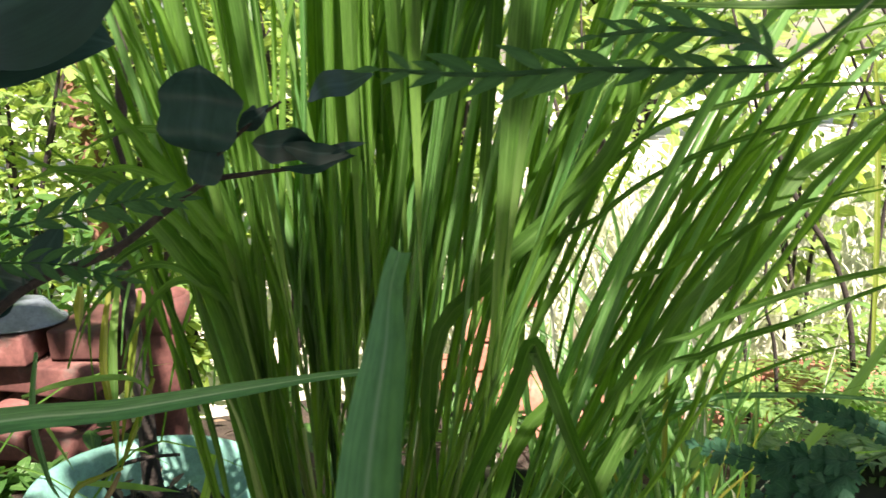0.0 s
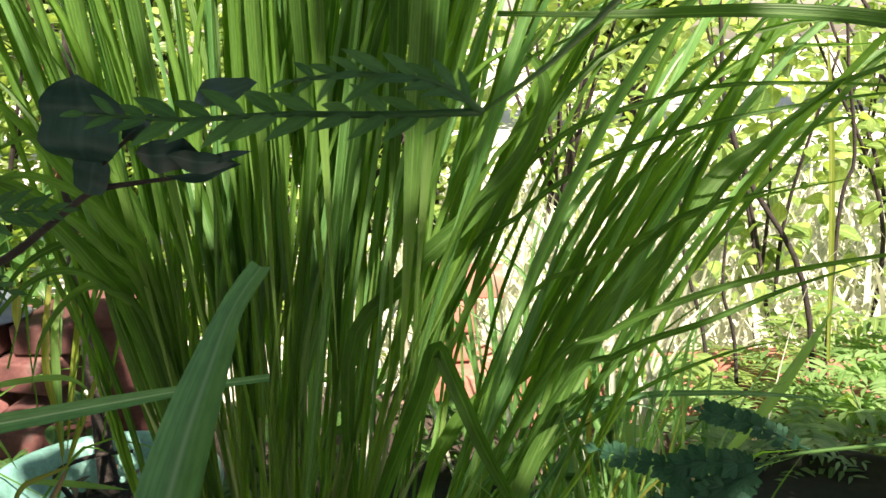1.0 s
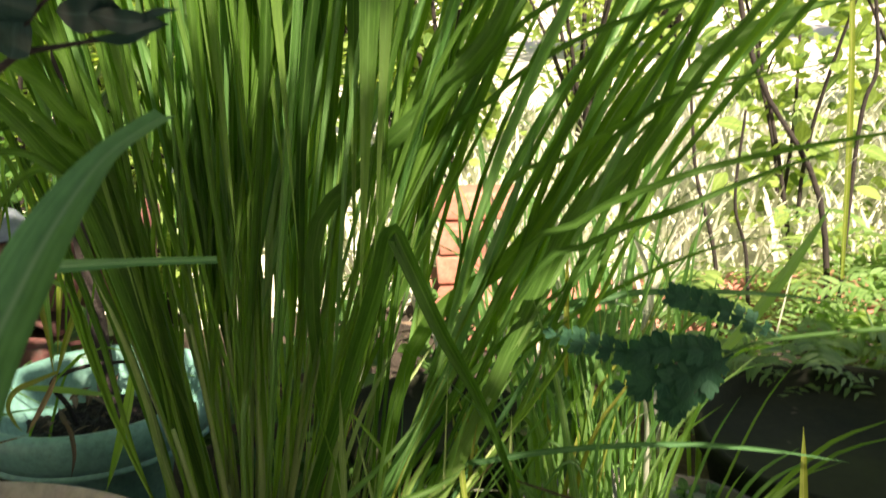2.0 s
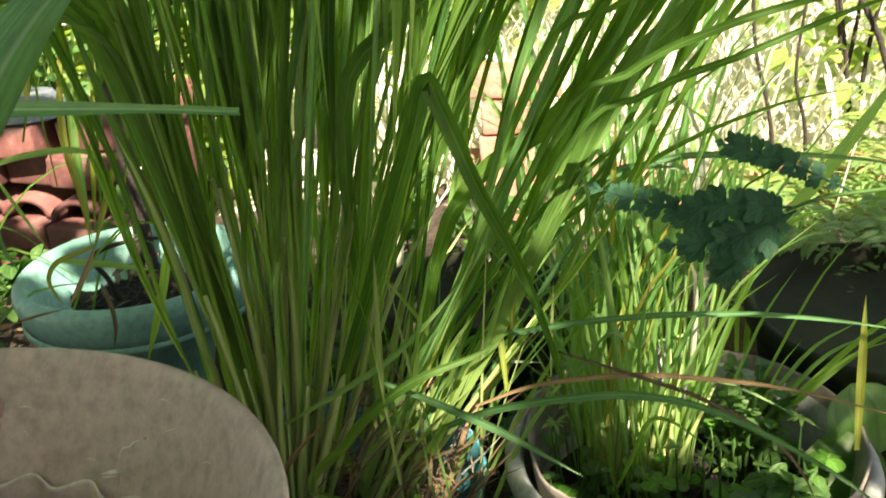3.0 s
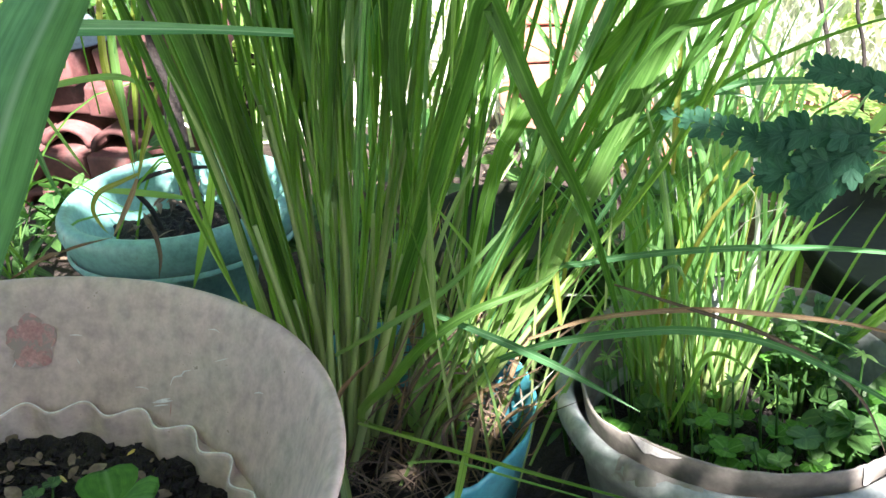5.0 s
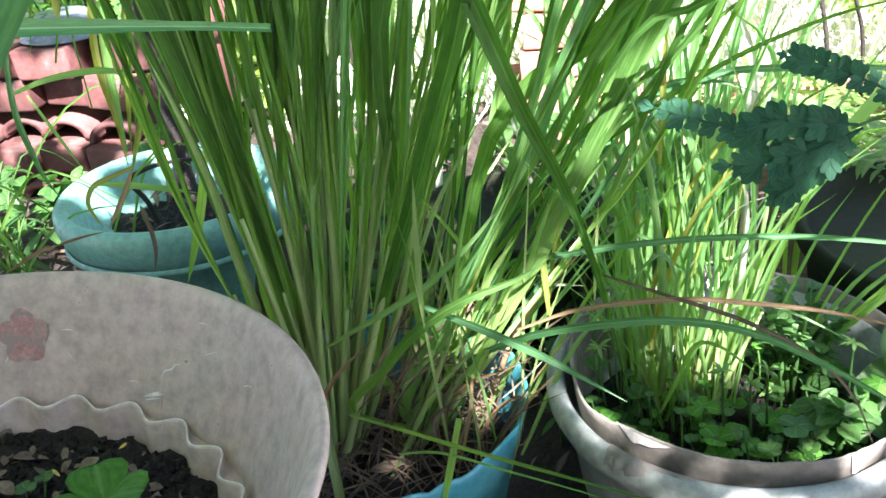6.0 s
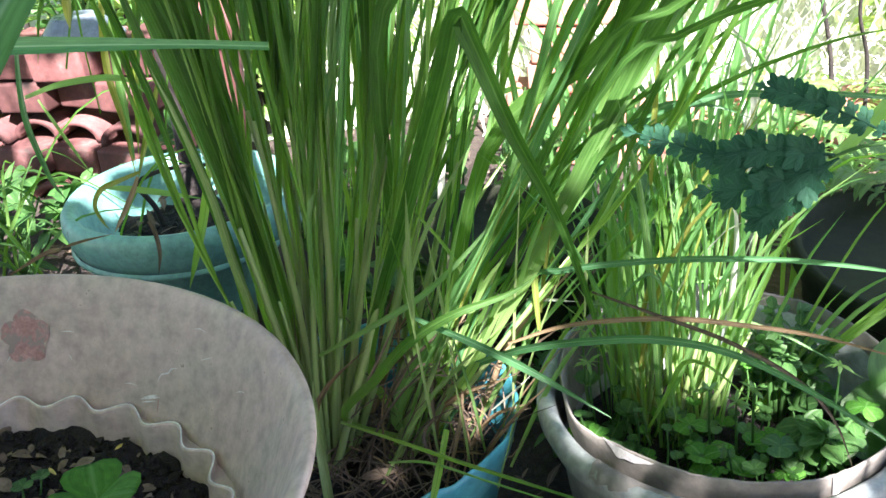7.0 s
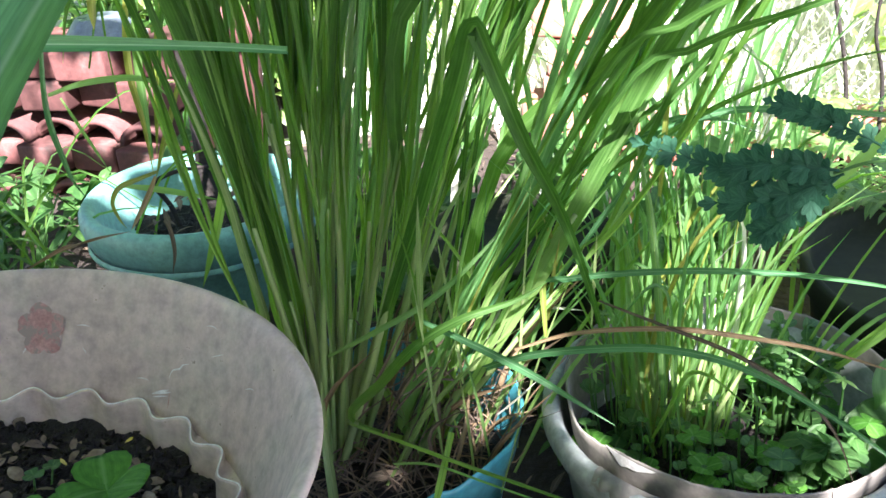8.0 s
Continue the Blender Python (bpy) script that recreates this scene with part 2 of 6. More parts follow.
def strips(name, verts, faces, uvs):
    data = bpy.data.meshes.new(name)
    data.from_pydata([tuple(v) for v in verts], [], faces)
    layer = data.uv_layers.new(name="UVMap")
    flat = np.array([uvs[v] for f in faces for v in f], dtype=np.float32)
    layer.data.foreach_set("uv", flat.ravel())
    data.shade_smooth()
    return data


def tube(bm, points, radii, seg=8, n=12):
    at = spline(points, n)
    rings = []
    for i, c in enumerate(at):
        s = i / n
        k = s * (len(radii) - 1)
        j = min(int(k), len(radii) - 2)
        r = radii[j] + (radii[j + 1] - radii[j]) * (k - j)
        tangent = (at[min(i + 1, n)] - at[max(i - 1, 0)]).normalized()
        side = tangent.cross(Vector((0.3, 0.9, 0.2))).normalized()
        up = tangent.cross(side)
        rings.append([bm.verts.new(c + (side * math.cos(a) + up * math.sin(a)) * r) for a in (2 * math.pi * q / seg for q in range(seg))])
    for a, b in zip(rings, rings[1:]):
        for q in range(seg):
            bm.faces.new((a[q], a[(q + 1) % seg], b[(q + 1) % seg], b[q]))
    bm.faces.new(rings[0])
    bm.faces.new(rings[-1])


def lathe(profile, seg=96, a=1.0, b=1.0, wobble=0.0, close=True):
    """A ring body: rows of (radius, height), stretched to an oval by a and b."""
    bm = bmesh.new()
    rings = []
    for r, z in profile:
        rings.append([bm.verts.new((a * r * math.cos(q) * (1 + wobble * math.sin(3 * q + 1)), b * r * math.sin(q) * (1 + wobble * math.cos(2 * q)), z)) for q in (2 * math.pi * k / seg for k in range(seg))])
    for p, q in zip(rings, rings[1:]):
        for k in range(seg):
            bm.faces.new((p[k], p[(k + 1) % seg], q[(k + 1) % seg], q[k]))
    if close:
        bm.faces.new(rings[0])
        bm.faces.new(rings[-1])
    return bm


def soil_height(x, y, rough, seed):
    return rough * (noise.noise((x * 28 + seed, y * 28, 0)) + 0.6 * noise.noise((x * 70, y * 70 + seed, 3)) + 0.35 * noise.noise((x * 150, y * 150, seed)))


def soil_disc(radius, a, b, rough, seed, rings=26, seg=72, dome=0.0):
    bm = bmesh.new()
    rows = []
    for i in range(rings + 1):
        r = radius * i / rings
        row = []
        for k in range(seg if i else 1):
            q = 2 * math.pi * k / seg
            x, y = a * r * math.cos(q), b * r * math.sin(q)
            h = soil_height(x, y, rough, seed)
            row.append(bm.verts.new((x, y, h + dome * (1 - (i / rings) ** 2))))
        rows.append(row)
    for k in range(seg):
        bm.faces.new((rows[0][0], rows[1][k], rows[1][(k + 1) % seg]))
    for p, q in zip(rows[1:], rows[2:]):
        for k in range(seg):
            bm.faces.new((p[k], q[k], q[(k + 1) % seg], p[(k + 1) % seg]))
    return bm


def leaf_shape(kind):
    """Outline rows of a small leaf along y: (half width, y, lift)."""
    return {
        "oval": [(0.0, 0.0, 0), (0.2, 0.15, 0.02), (0.33, 0.4, 0.05), (0.3, 0.65, 0.04), (0.15, 0.88, -0.01), (0.0, 1.0, -0.05)],
        "lance": [(0.0, 0.0, 0), (0.1, 0.2, 0.03), (0.13, 0.45, 0.05), (0.08, 0.75, 0.02), (0.0, 1.0, -0.06)],
        "round": [(0.03, 0.0, 0), (0.36, 0.15, 0.04), (0.5, 0.5, 0.06), (0.36, 0.85, 0.02), (0.0, 1.0, 0)],
        "heart": [(0.02, 0.0, 0), (0.36, 0.16, 0.03), (0.6, 0.42, 0.06), (0.66, 0.66, 0.06), (0.56, 0.88, 0.04), (0.3, 1.0, 0.02), (0.0, 0.86, 0.0)],
        "grass": [(0.01, 0.0, 0), (0.022, 0.3, 0.02), (0.02, 0.6, 0.0), (0.012, 0.85, -0.06), (0.0, 1.0, -0.14)],
        "lobe": [(0.0, 0.0, 0), (0.11, 0.2, 0.02), (0.19, 0.45, 0.04), (0.2, 0.7, 0.03), (0.12, 0.92, 0.0), (0.0, 1.0, -0.02)],
    }[kind]


def many_leaves(name, places, shape="oval", fine=0, crumple=0.0):
    """One mesh of leaves: each place is (point, heading, tilt, roll, length)."""
    rows = leaf_shape(shape)
    if fine:
        rows = [(max(0, p.x) * (1 + crumple * noise.noise((p.y * 4, 1, crumple * 30))), p.y, p.z + crumple * noise.noise((p.y * 2, 7, crumple * 30))) for p in spline(rows, fine)]
    verts, faces, uvs = [], [], []
    for point, heading, tilt, roll, size in places:
        m = Matrix.Translation(point) @ Matrix.Rotation(heading, 4, "Z") @ Matrix.Rotation(tilt, 4, "X") @ Matrix.Rotation(roll, 4, "Y")
        k = len(verts)
        for w, y, z in rows:
            for u in (-1, 0, 1):
                verts.append(m @ Vector((u * w * size, y * size, (z + 0.12 * abs(u) * w) * size)))
                uvs.append((u / 2 + 0.5, y * 0.3))
        for i in range(len(rows) - 1):
            for j in range(2):
                a = k + 3 * i + j
                faces.append((a, a + 1, a + 4, a + 3))
    return strips(name, verts, faces, uvs)


rng = random.Random(7)

# ---- ground ----
bm = bmesh.new()
bmesh.ops.create_grid(bm, x_segments=60, y_segments=60, size=1.0)
for v in bm.verts:
    far = abs(v.co.x) ** 3, abs(v.co.y) ** 3
    v.co.x, v.co.y = math.copysign(far[0], v.co.x) * 300, math.copysign(far[1], v.co.y) * 300
    v.co.z = -0.012 + 0.008 * noise.noise((v.co.x * 2, v.co.y * 2, 0))
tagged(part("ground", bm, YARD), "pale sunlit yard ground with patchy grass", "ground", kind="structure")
bm = bmesh.new()
rows = []
for i in range(61):
    row = []
    for k in range(120 if i else 1):
        q = 2 * math.pi * k / 120
        reach = 1.75 + 0.28 * noise.noise((2.2 * math.cos(q), 2.2 * math.sin(q), 4)) + 0.1 * noise.noise((9 * math.cos(q), 9 * math.sin(q), 1))
        x, y = reach * i / 60 * math.cos(q) * 1.1, 0.55 + reach * i / 60 * math.sin(q) * 0.95
        row.append(bm.verts.new((x, y, 0.008 + 0.014 * noise.noise((x * 9, y * 9, 2)) - 0.06 * max(0, i / 60 - 0.9) / 0.1)))
    rows.append(row)
for k in range(120):
    bm.faces.new((rows[0][0], rows[1][k], rows[1][(k + 1) % 120]))
for p, q in zip(rows[1:], rows[2:]):
    for k in range(120):
        bm.faces.new((p[k], q[k], q[(k + 1) % 120], p[(k + 1) % 120]))
tagged(part("garden_bed", bm, EARTH), "dark damp earth of the garden bed under the pots", "soil", kind="structure")

# added unseen wall behind the walker, blocking low sky light for contrast
bm = bmesh.new()
bmesh.ops.create_cube(bm, size=1)
for v in bm.verts:
    v.co = Vector((v.co.x * 13 + 0.2, v.co.y * 0.2 - 4.4, v.co.z * 2.7 + 1.3))
tagged(part("sky_blocking_wall", bm, PLASTER, None, "", False), "plain weathered plaster wall, added unseen to block low sky", "wall", kind="structure")

# ---- grey oval planter ----
PX, PY = -0.305, 0.37
planter = thing("planter", (PX, PY, 0.0), "grey-brown plastic oval planter with scalloped inner lip", "planter")
SQ = 0.265 / 0.30
shell = [(0.19, 0.0), (0.2, 0.01), (0.235, 0.16), (0.262, 0.27), (0.297, 0.352), (0.3025, 0.358), (0.302, 0.3625), (0.298, 0.364), (0.294, 0.362), (0.288, 0.354), (0.262, 0.302), (0.2365, 0.255), (0.234, 0.24), (0.225, 0.17), (0.19, 0.06)]
ob = part("shell", lathe(shell, 128, 1.0, SQ), CLAY, planter)
ob.location = (PX, PY, 0)
bm = bmesh.new()
rows = []
for z, r, amp in ((0.2495, 0.236, 0.0), (0.2525, 0.2325, 0.0045), (0.2575, 0.2318, 0.0058), (0.2605, 0.2305, 0.006), (0.2608, 0.2288, 0.006), (0.2585, 0.2276, 0.006), (0.245, 0.2258, 0.0056), (0.225, 0.2215, 0.0045), (0.2, 0.216, 0.0035), (0.16, 0.21, 0.002)):
    row = []
    for k in range(288):
        q = 2 * math.pi * k / 288
        w = math.sin(25 * q + 0.5 * math.sin(3 * q))
        rr = r + 1.15 * amp * w
        row.append(bm.verts.new(((rr if r > 0.235 else 0.972 * rr) * math.cos(q), SQ * rr * math.sin(q), z + 0.002 + 0.35 * amp * w)))
    rows.append(row)
for p, q in zip(rows, rows[1:]):
    for k in range(288):
        bm.faces.new((p[k], p[(k + 1) % 288], q[(k + 1) % 288], q[k]))
ob = part("scalloped_lip", bm, CLAY, planter, "wavy scalloped inner lip")
ob.location = (PX, PY, 0)
# thin white line along the lip: its edge highlight put in as colour
bm = bmesh.new()
edge = []
for k in range(288):
    q = 2 * math.pi * k / 288
    w = math.sin(25 * q + 0.5 * math.sin(3 * q))
    rr = 0.2302 + 1.15 * 0.006 * w
    c = Vector((0.972 * rr * math.cos(q), SQ * rr * math.sin(q), 0.2629 + 0.0021 * w))
    out = Vector((math.cos(q), math.sin(q), 0))
    edge.append([bm.verts.new(c + out * 0.0007 * math.cos(a) + Vector((0, 0, 0.0007 * math.sin(a)))) for a in (0, 1.2566, 2.5133, 3.7699, 5.0265)])
for k in range(288):
    p, q = edge[k], edge[(k + 1) % 288]
    for j in range(5):
        bm.faces.new((p[j], p[(j + 1) % 5], q[(j + 1) % 5], q[j]))
ob = part("lip_highlight", bm, WHITE, planter, "worn lip edge, whitened as a painted highlight")
ob.location = (PX, PY, 0)


def on_wall(q, z, lift=0.0012):
    """A place on the planter's inner wall at the angle q (degrees) and height z."""
    r = (0.2365 + (z - 0.255) * (0.262 - 0.2365) / 0.047 if z < 0.302 else 0.262 + (z - 0.302) * 0.5) - lift
    return Vector((PX + r * math.cos(radians(q)), PY + SQ * r * math.sin(radians(q)), z))


bm = bmesh.new()
for k in range(6):
    cq, cz, rr = (102.2, 0.3135, 0.0085) if k == 5 else (102.2 + 2.95 * math.cos(radians(90 + 72 * k)), 0.3135 + 0.0132 * math.sin(radians(90 + 72 * k)), 0.0104)
    hub = bm.verts.new(on_wall(cq, cz, 0.0018 + 0.0001 * k))
    ring = [bm.verts.new(on_wall(cq + rr / 0.0045 * math.cos(a) * (1 + 0.1 * math.sin(3 * a + k) + 0.16 * noise.noise((3 * a, k, 1))), cz + rr * math.sin(a) * (1 + 0.16 * noise.noise((4 * a, k, 6))), 0.0016 + 0.0001 * k)) for a in (2 * math.pi * j / 16 for j in range(16))]
    for j in range(16):
        bm.faces.new((hub, ring[j], ring[(j + 1) % 16]))
part("flower_print", bm, PRINT, planter, "faded red five-petalled flower print")
for name, pts, w, mat in (
    ("scratch", [(70.8, 0.287), (70.2, 0.294), (68.4, 0.297), (67.8, 0.301), (66.0, 0.304)], 0.0016, WHITE),
    ("scuff", [(74.8, 0.2695), (72, 0.2728), (69.6, 0.2755)], 0.0026, WHITE),
    ("scuff", [(74.0, 0.2715), (72, 0.2742), (70.2, 0.277)], 0.0018, WHITE),
    ("scuff", [(74.4, 0.267), (72.5, 0.2692), (70.4, 0.2715)], 0.0014, WHITE),
    ("scratch", [(94.6, 0.3175), (93.2, 0.318), (91.8, 0.3172)], 0.0009, WHITE),
    ("scratch", [(93.4, 0.2985), (92.8, 0.2955), (92.6, 0.2935)], 0.0009, WHITE),
    ("scratch", [(79.5, 0.279), (77.8, 0.28), (76.2, 0.2795)], 0.001, WHITE),
    ("scratch", [(60.2, 0.318), (58.4, 0.322), (57.0, 0.325)], 0.0008, WHITE),
    ("scratch", [(63.5, 0.34), (61.8, 0.342), (60.4, 0.341)], 0.0008, WHITE),
    ("scratch", [(106.8, 0.293), (106.2, 0.296), (105.9, 0.2985)], 0.001, WHITE),
    ("scratch", [(47.5, 0.312), (45.8, 0.316), (44.6, 0.317)], 0.0009, WHITE),
    ("nick", [(69.9, 0.275), (69.7, 0.268), (69.6, 0.262)], 0.0009, PRINT),
):
    at = spline([on_wall(q, z) for q, z in pts], 8)
    bm = bmesh.new()
    rows = []
    for i, c in enumerate(at):
        k = w * math.sin(math.pi * (i + 0.4) / 8.8) * 0.5
        t = (at[min(i + 1, 8)] - at[max(i - 1, 0)]).normalized()
        s = t.cross(Vector((0, -0.9, 0.4))).normalized()
        rows.append([bm.verts.new(c + s * k), bm.verts.new(c - s * k)])
    for p, q in zip(rows, rows[1:]):
        bm.faces.new((p[0], p[1], q[1], q[0]))
    part(name, bm, mat, planter, "pale scuff mark")
ob = part("potting_soil", soil_disc(0.2235, 1.0, SQ, 0.013, 3.0, 60, 160), SOIL)
ob.location = (PX, PY, 0.233)
tagged(ob, "dark crumbly damp soil filling the grey planter", "soil")

# ---- teal bowl with its sapling ----
GX, GY = -0.474, 1.114
bowl = thing("bowl_planter", (GX, GY, 0), "wide teal plastic bowl planter with a rolled rim", "planter")
prof = [(0.07, 0.0), (0.076, 0.006), (0.088, 0.07), (0.106, 0.15), (0.13, 0.171), (0.154, 0.176), (0.1655, 0.183), (0.172, 0.2), (0.177, 0.221), (0.1755, 0.236), (0.169, 0.2455), (0.16, 0.244), (0.153, 0.236), (0.147, 0.212), (0.137, 0.178), (0.122, 0.168), (0.1, 0.16)]
for i, (r, z) in enumerate(prof):
    prof[i] = (r, z * 0.955)
ob = part("shell", lathe(prof, 96, 1, 0.98, 0.012), TEAL, bowl)
ob.location = (GX, GY, 0)
bm = lathe([(0.1645, 0.1655), (0.171, 0.1685), (0.1725, 0.173), (0.169, 0.1775)], 96, 1, 0.98, 0.012, close=False)
ob = part("rim_bead", bm, TEAL, bowl, "thin moulded line under the rim")
ob.location = (GX, GY, 0)
ob = part("potting_soil", soil_disc(0.132, 1, 0.98, 0.016, 9.0, 26, 72, 0.02), SOIL)
ob.location = (GX, GY, 0.157)
tagged(ob, "dry dark soil with litter in the teal bowl", "soil")
sapling = thing("sapling", (-0.492, 1.19, 0.15), "dark-barked young tree stem rising from the teal bowl", "tree")
bm = bmesh.new()
tube(bm, [(-0.492, 1.19, 0.15), (-0.498, 1.19, 0.2), (-0.503, 1.2, 0.33), (-0.509, 1.2, 0.47), (-0.52, 1.22, 0.62), (-0.5, 1.25, 0.9), (-0.52, 1.3, 1.25)], [0.019, 0.0145, 0.0125, 0.011, 0.009, 0.006], 10, 40)
for v in bm.verts:
    v.co += v.normal * 0.0015 * noise.noise(v.co * 60)
part("stem", bm, BARK, sapling, "mottled dark bark")
bm = bmesh.new()
tube(bm, [(-0.495, 1.09, 0.155), (-0.505, 1.085, 0.215), (-0.522, 1.08, 0.252), (-0.5, 1.09, 0.268), (-0.46, 1.11, 0.272), (-0.43, 1.14, 0.262)], [0.0045, 0.0036, 0.0026], 7, 24)
part("dead_twig", bm, BARK, sapling, "bent dead dark twig")

# ---- blue pot of the lemongrass ----
BX, BY = -0.06, 0.668
bluepot = thing("flower_pot", (BX, BY, 0), "worn light blue plastic pot full of dead straw", "pot")
prof = [(0.095, 0.0), (0.104, 0.006), (0.127, 0.11), (0.139, 0.17), (0.1425, 0.174), (0.1485, 0.205), (0.149, 0.2105), (0.1472, 0.2125), (0.1452, 0.21), (0.137, 0.16), (0.125, 0.1)]
bm = lathe(prof, 120, 1, 1, 0.01)
for v in bm.verts:
    if v.co.z > 0.19:
        q = math.atan2(v.co.y, v.co.x)
        v.co.z += 0.009 * min(0.2, noise.noise((3 * math.cos(q) * 2, 3 * math.sin(q) * 2, 3)) + 0.5 * noise.noise((14 * math.cos(q), 14 * math.sin(q), 8)))
ob = part("shell", bm, CYAN, bluepot)
ob.location = (BX, BY, 0)
ob = part("potting_soil", soil_disc(0.133, 1, 1, 0.012, 5.0, 18, 48, 0.02), SOIL)
ob.location = (BX, BY, 0.135)
tagged(ob, "dark soil packed with dead stems in the blue pot", "soil")

# ---- weathered bucket ----
RX, RY = 0.276, 0.712
bucket = thing("bucket_planter", (RX, RY, 0), "weathered pale grey bucket planter with flaking stained collar", "planter")
prof = [(0.112, 0.0), (0.118, 0.006), (0.142, 0.12), (0.155, 0.192), (0.16, 0.197), (0.169, 0.203), (0.1725, 0.211), (0.172, 0.221), (0.1685, 0.2275), (0.162, 0.2295), (0.1572, 0.227), (0.1535, 0.21), (0.149, 0.19), (0.142, 0.15), (0.137, 0.12)]
bm = lathe(prof, 128, 1, 1, 0.01)
for v in bm.verts:
    v.co += Vector((v.co.x, v.co.y, 0)).normalized() * 0.0012 * noise.noise(v.co * 25)
ob = part("shell", bm, BUCKET, bucket)
ob.location = (RX, RY, 0)


def collar_row(z, r, lift):
    row = []
    for k in range(160):
        q = 2 * math.pi * k / 160
        ragged = noise.noise((5 * math.cos(q), 5 * math.sin(q), 5)) + 0.6 * noise.noise((17 * math.cos(q), 17 * math.sin(q), 2))
        dip = 0.016 * math.exp(-(((math.degrees(q) - 207) / 15) ** 2))
        row.append((r * math.cos(q), r * math.sin(q), z + lift * (0.0035 * min(0.15, ragged) - dip)))
    return row


# the collar: a torn, dirt-brown ring standing inside the pale rim
bm = bmesh.new()
rows = [[bm.verts.new(p) for p in collar_row(*v)] for v in ((0.196, 0.1495, 0), (0.206, 0.151, 0.1), (0.228, 0.1535, 0.6), (0.2435, 0.156, 1), (0.2455, 0.1548, 1), (0.2435, 0.1528, 1), (0.225, 0.15, 0.6), (0.2, 0.147, 0.1), (0.17, 0.143, 0))]
for p, q in zip(rows, rows[1:]):
    for k in range(160):
        bm.faces.new((p[k], p[(k + 1) % 160], q[(k + 1) % 160], q[k]))
ob = part("collar", bm, LINER, bucket, "torn dirt-stained brown collar")
ob.location = (RX + 0.006, RY + 0.008, 0)
# white patches on the collar: flaked paint, and sun spots put into colour
for q0, q1, zt, zb in ((226, 245, 0.2445, 0.232), (297, 303, 0.2445, 0.222), (160, 186, 0.242, 0.216)):
    bm = bmesh.new()
    rows = []
    for i in range(25):
        q = radians(q0 + (q1 - q0) * i / 24)
        bite = 0.005 * noise.noise((q * 14, zb * 50, 1)) * (1 if 0 < i < 24 else 0)
        ends = min(1, (min(i, 24 - i) + 0.3) / 8)
        row = []
        for z in (zt, zt - (zt - zb + bite) * ends):
            r = 0.151 + (z - 0.206) * 0.135 + 0.0012
            row.append(bm.verts.new((RX + 0.006 + r * math.cos(q), RY + 0.008 + r * math.sin(q), z)))
        rows.append(row)
    for p, q in zip(rows, rows[1:]):
        bm.faces.new((p[0], p[1], q[1], q[0]))
    part("flake_sun_patch", bm, WHITE, bucket, "white patch for flaked paint and sun spots")
# a torn brown flap of the collar folded over the pale rim
bm = bmesh.new()
rows = []
for i in range(29):
    q = radians(228 + 26 * i / 28)
    hang = (0.25 + 0.75 * math.sin(math.pi * min(1, i / 20 + 0.12))) * (1 + 0.5 * noise.noise((i * 0.45, 3, 9)))
    row = []
    for r, z in ((0.159, 0.2308), (0.164, 0.2312), (0.1705, 0.229), (0.1745, 0.2215)):
        r, z = 0.159 + (r - 0.159) * min(1, hang), 0.2308 + (z - 0.2308) * min(1, hang)
        row.append(bm.verts.new((RX + r * math.cos(q), RY + r * math.sin(q), z)))
    rows.append(row)
for p, q in zip(rows, rows[1:]):
    for k in range(3):
        bm.faces.new((p[k], p[k + 1], q[k + 1], q[k]))
part("collar_flap", bm, LINER, bucket, "torn brown flap folded over the rim")
ob = part("potting_soil", soil_disc(0.14, 1, 1, 0.012, 12.0, 18, 48), SOIL)
ob.location = (RX, RY, 0.152)
tagged(ob, "shaded dark soil inside the pale bucket", "soil")

# ---- dark pots behind ----
for name, x, y, r, h, mat, label in (
    ("large_pot", 0.56, 0.985, 0.185, 0.245, BLACKPOT, "large dark green plastic pot, pale-blotched, empty and scuffed"),
    ("small_pot", 0.03, 1.04, 0.12, 0.235, BLACKPOT, "dark plastic pot behind the lemongrass"),
):
    pot = thing(name, (x, y, 0), label, "pot")
    prof = [(r * 0.72, 0), (r * 0.76, 0.006), (r * 0.93, h * 0.8), (r * 0.94, h * 0.86), (r * 0.92, h * 0.87), (r * 0.9, h * 0.8), (r * 0.87, h * 0.62), (r * 0.855, h * 0.61), (r * 0.8, h * 0.3), (r * 0.78, h * 0.25)]
    ob = part("shell", lathe(prof, 72, 1, 1, 0.01), mat, pot)
    ob.location = (x, y, 0)
    bm = lathe([(r * 0.93, h * 0.872), (r * 0.99, h * 0.872), (r * 1.005, h * 0.885), (r * 1.02, h * 0.98), (r * 1.01, h * 0.998), (r * 0.98, h), (r * 0.955, h * 0.985), (r * 0.925, h * 0.876)], 72, 1, 1, 0.01)
    ob = part("rim", bm, mat, pot, "thick pale-blotched rim band")
    ob.location = (x, y, 0)
    ob = part("potting_soil", soil_disc(r * 0.83, 1, 1, 0.012, x * 20, 14, 40), SOIL)
    ob.location = (x, y, h * 0.4)
    tagged(ob, "dark dry soil in a plastic pot", "soil")

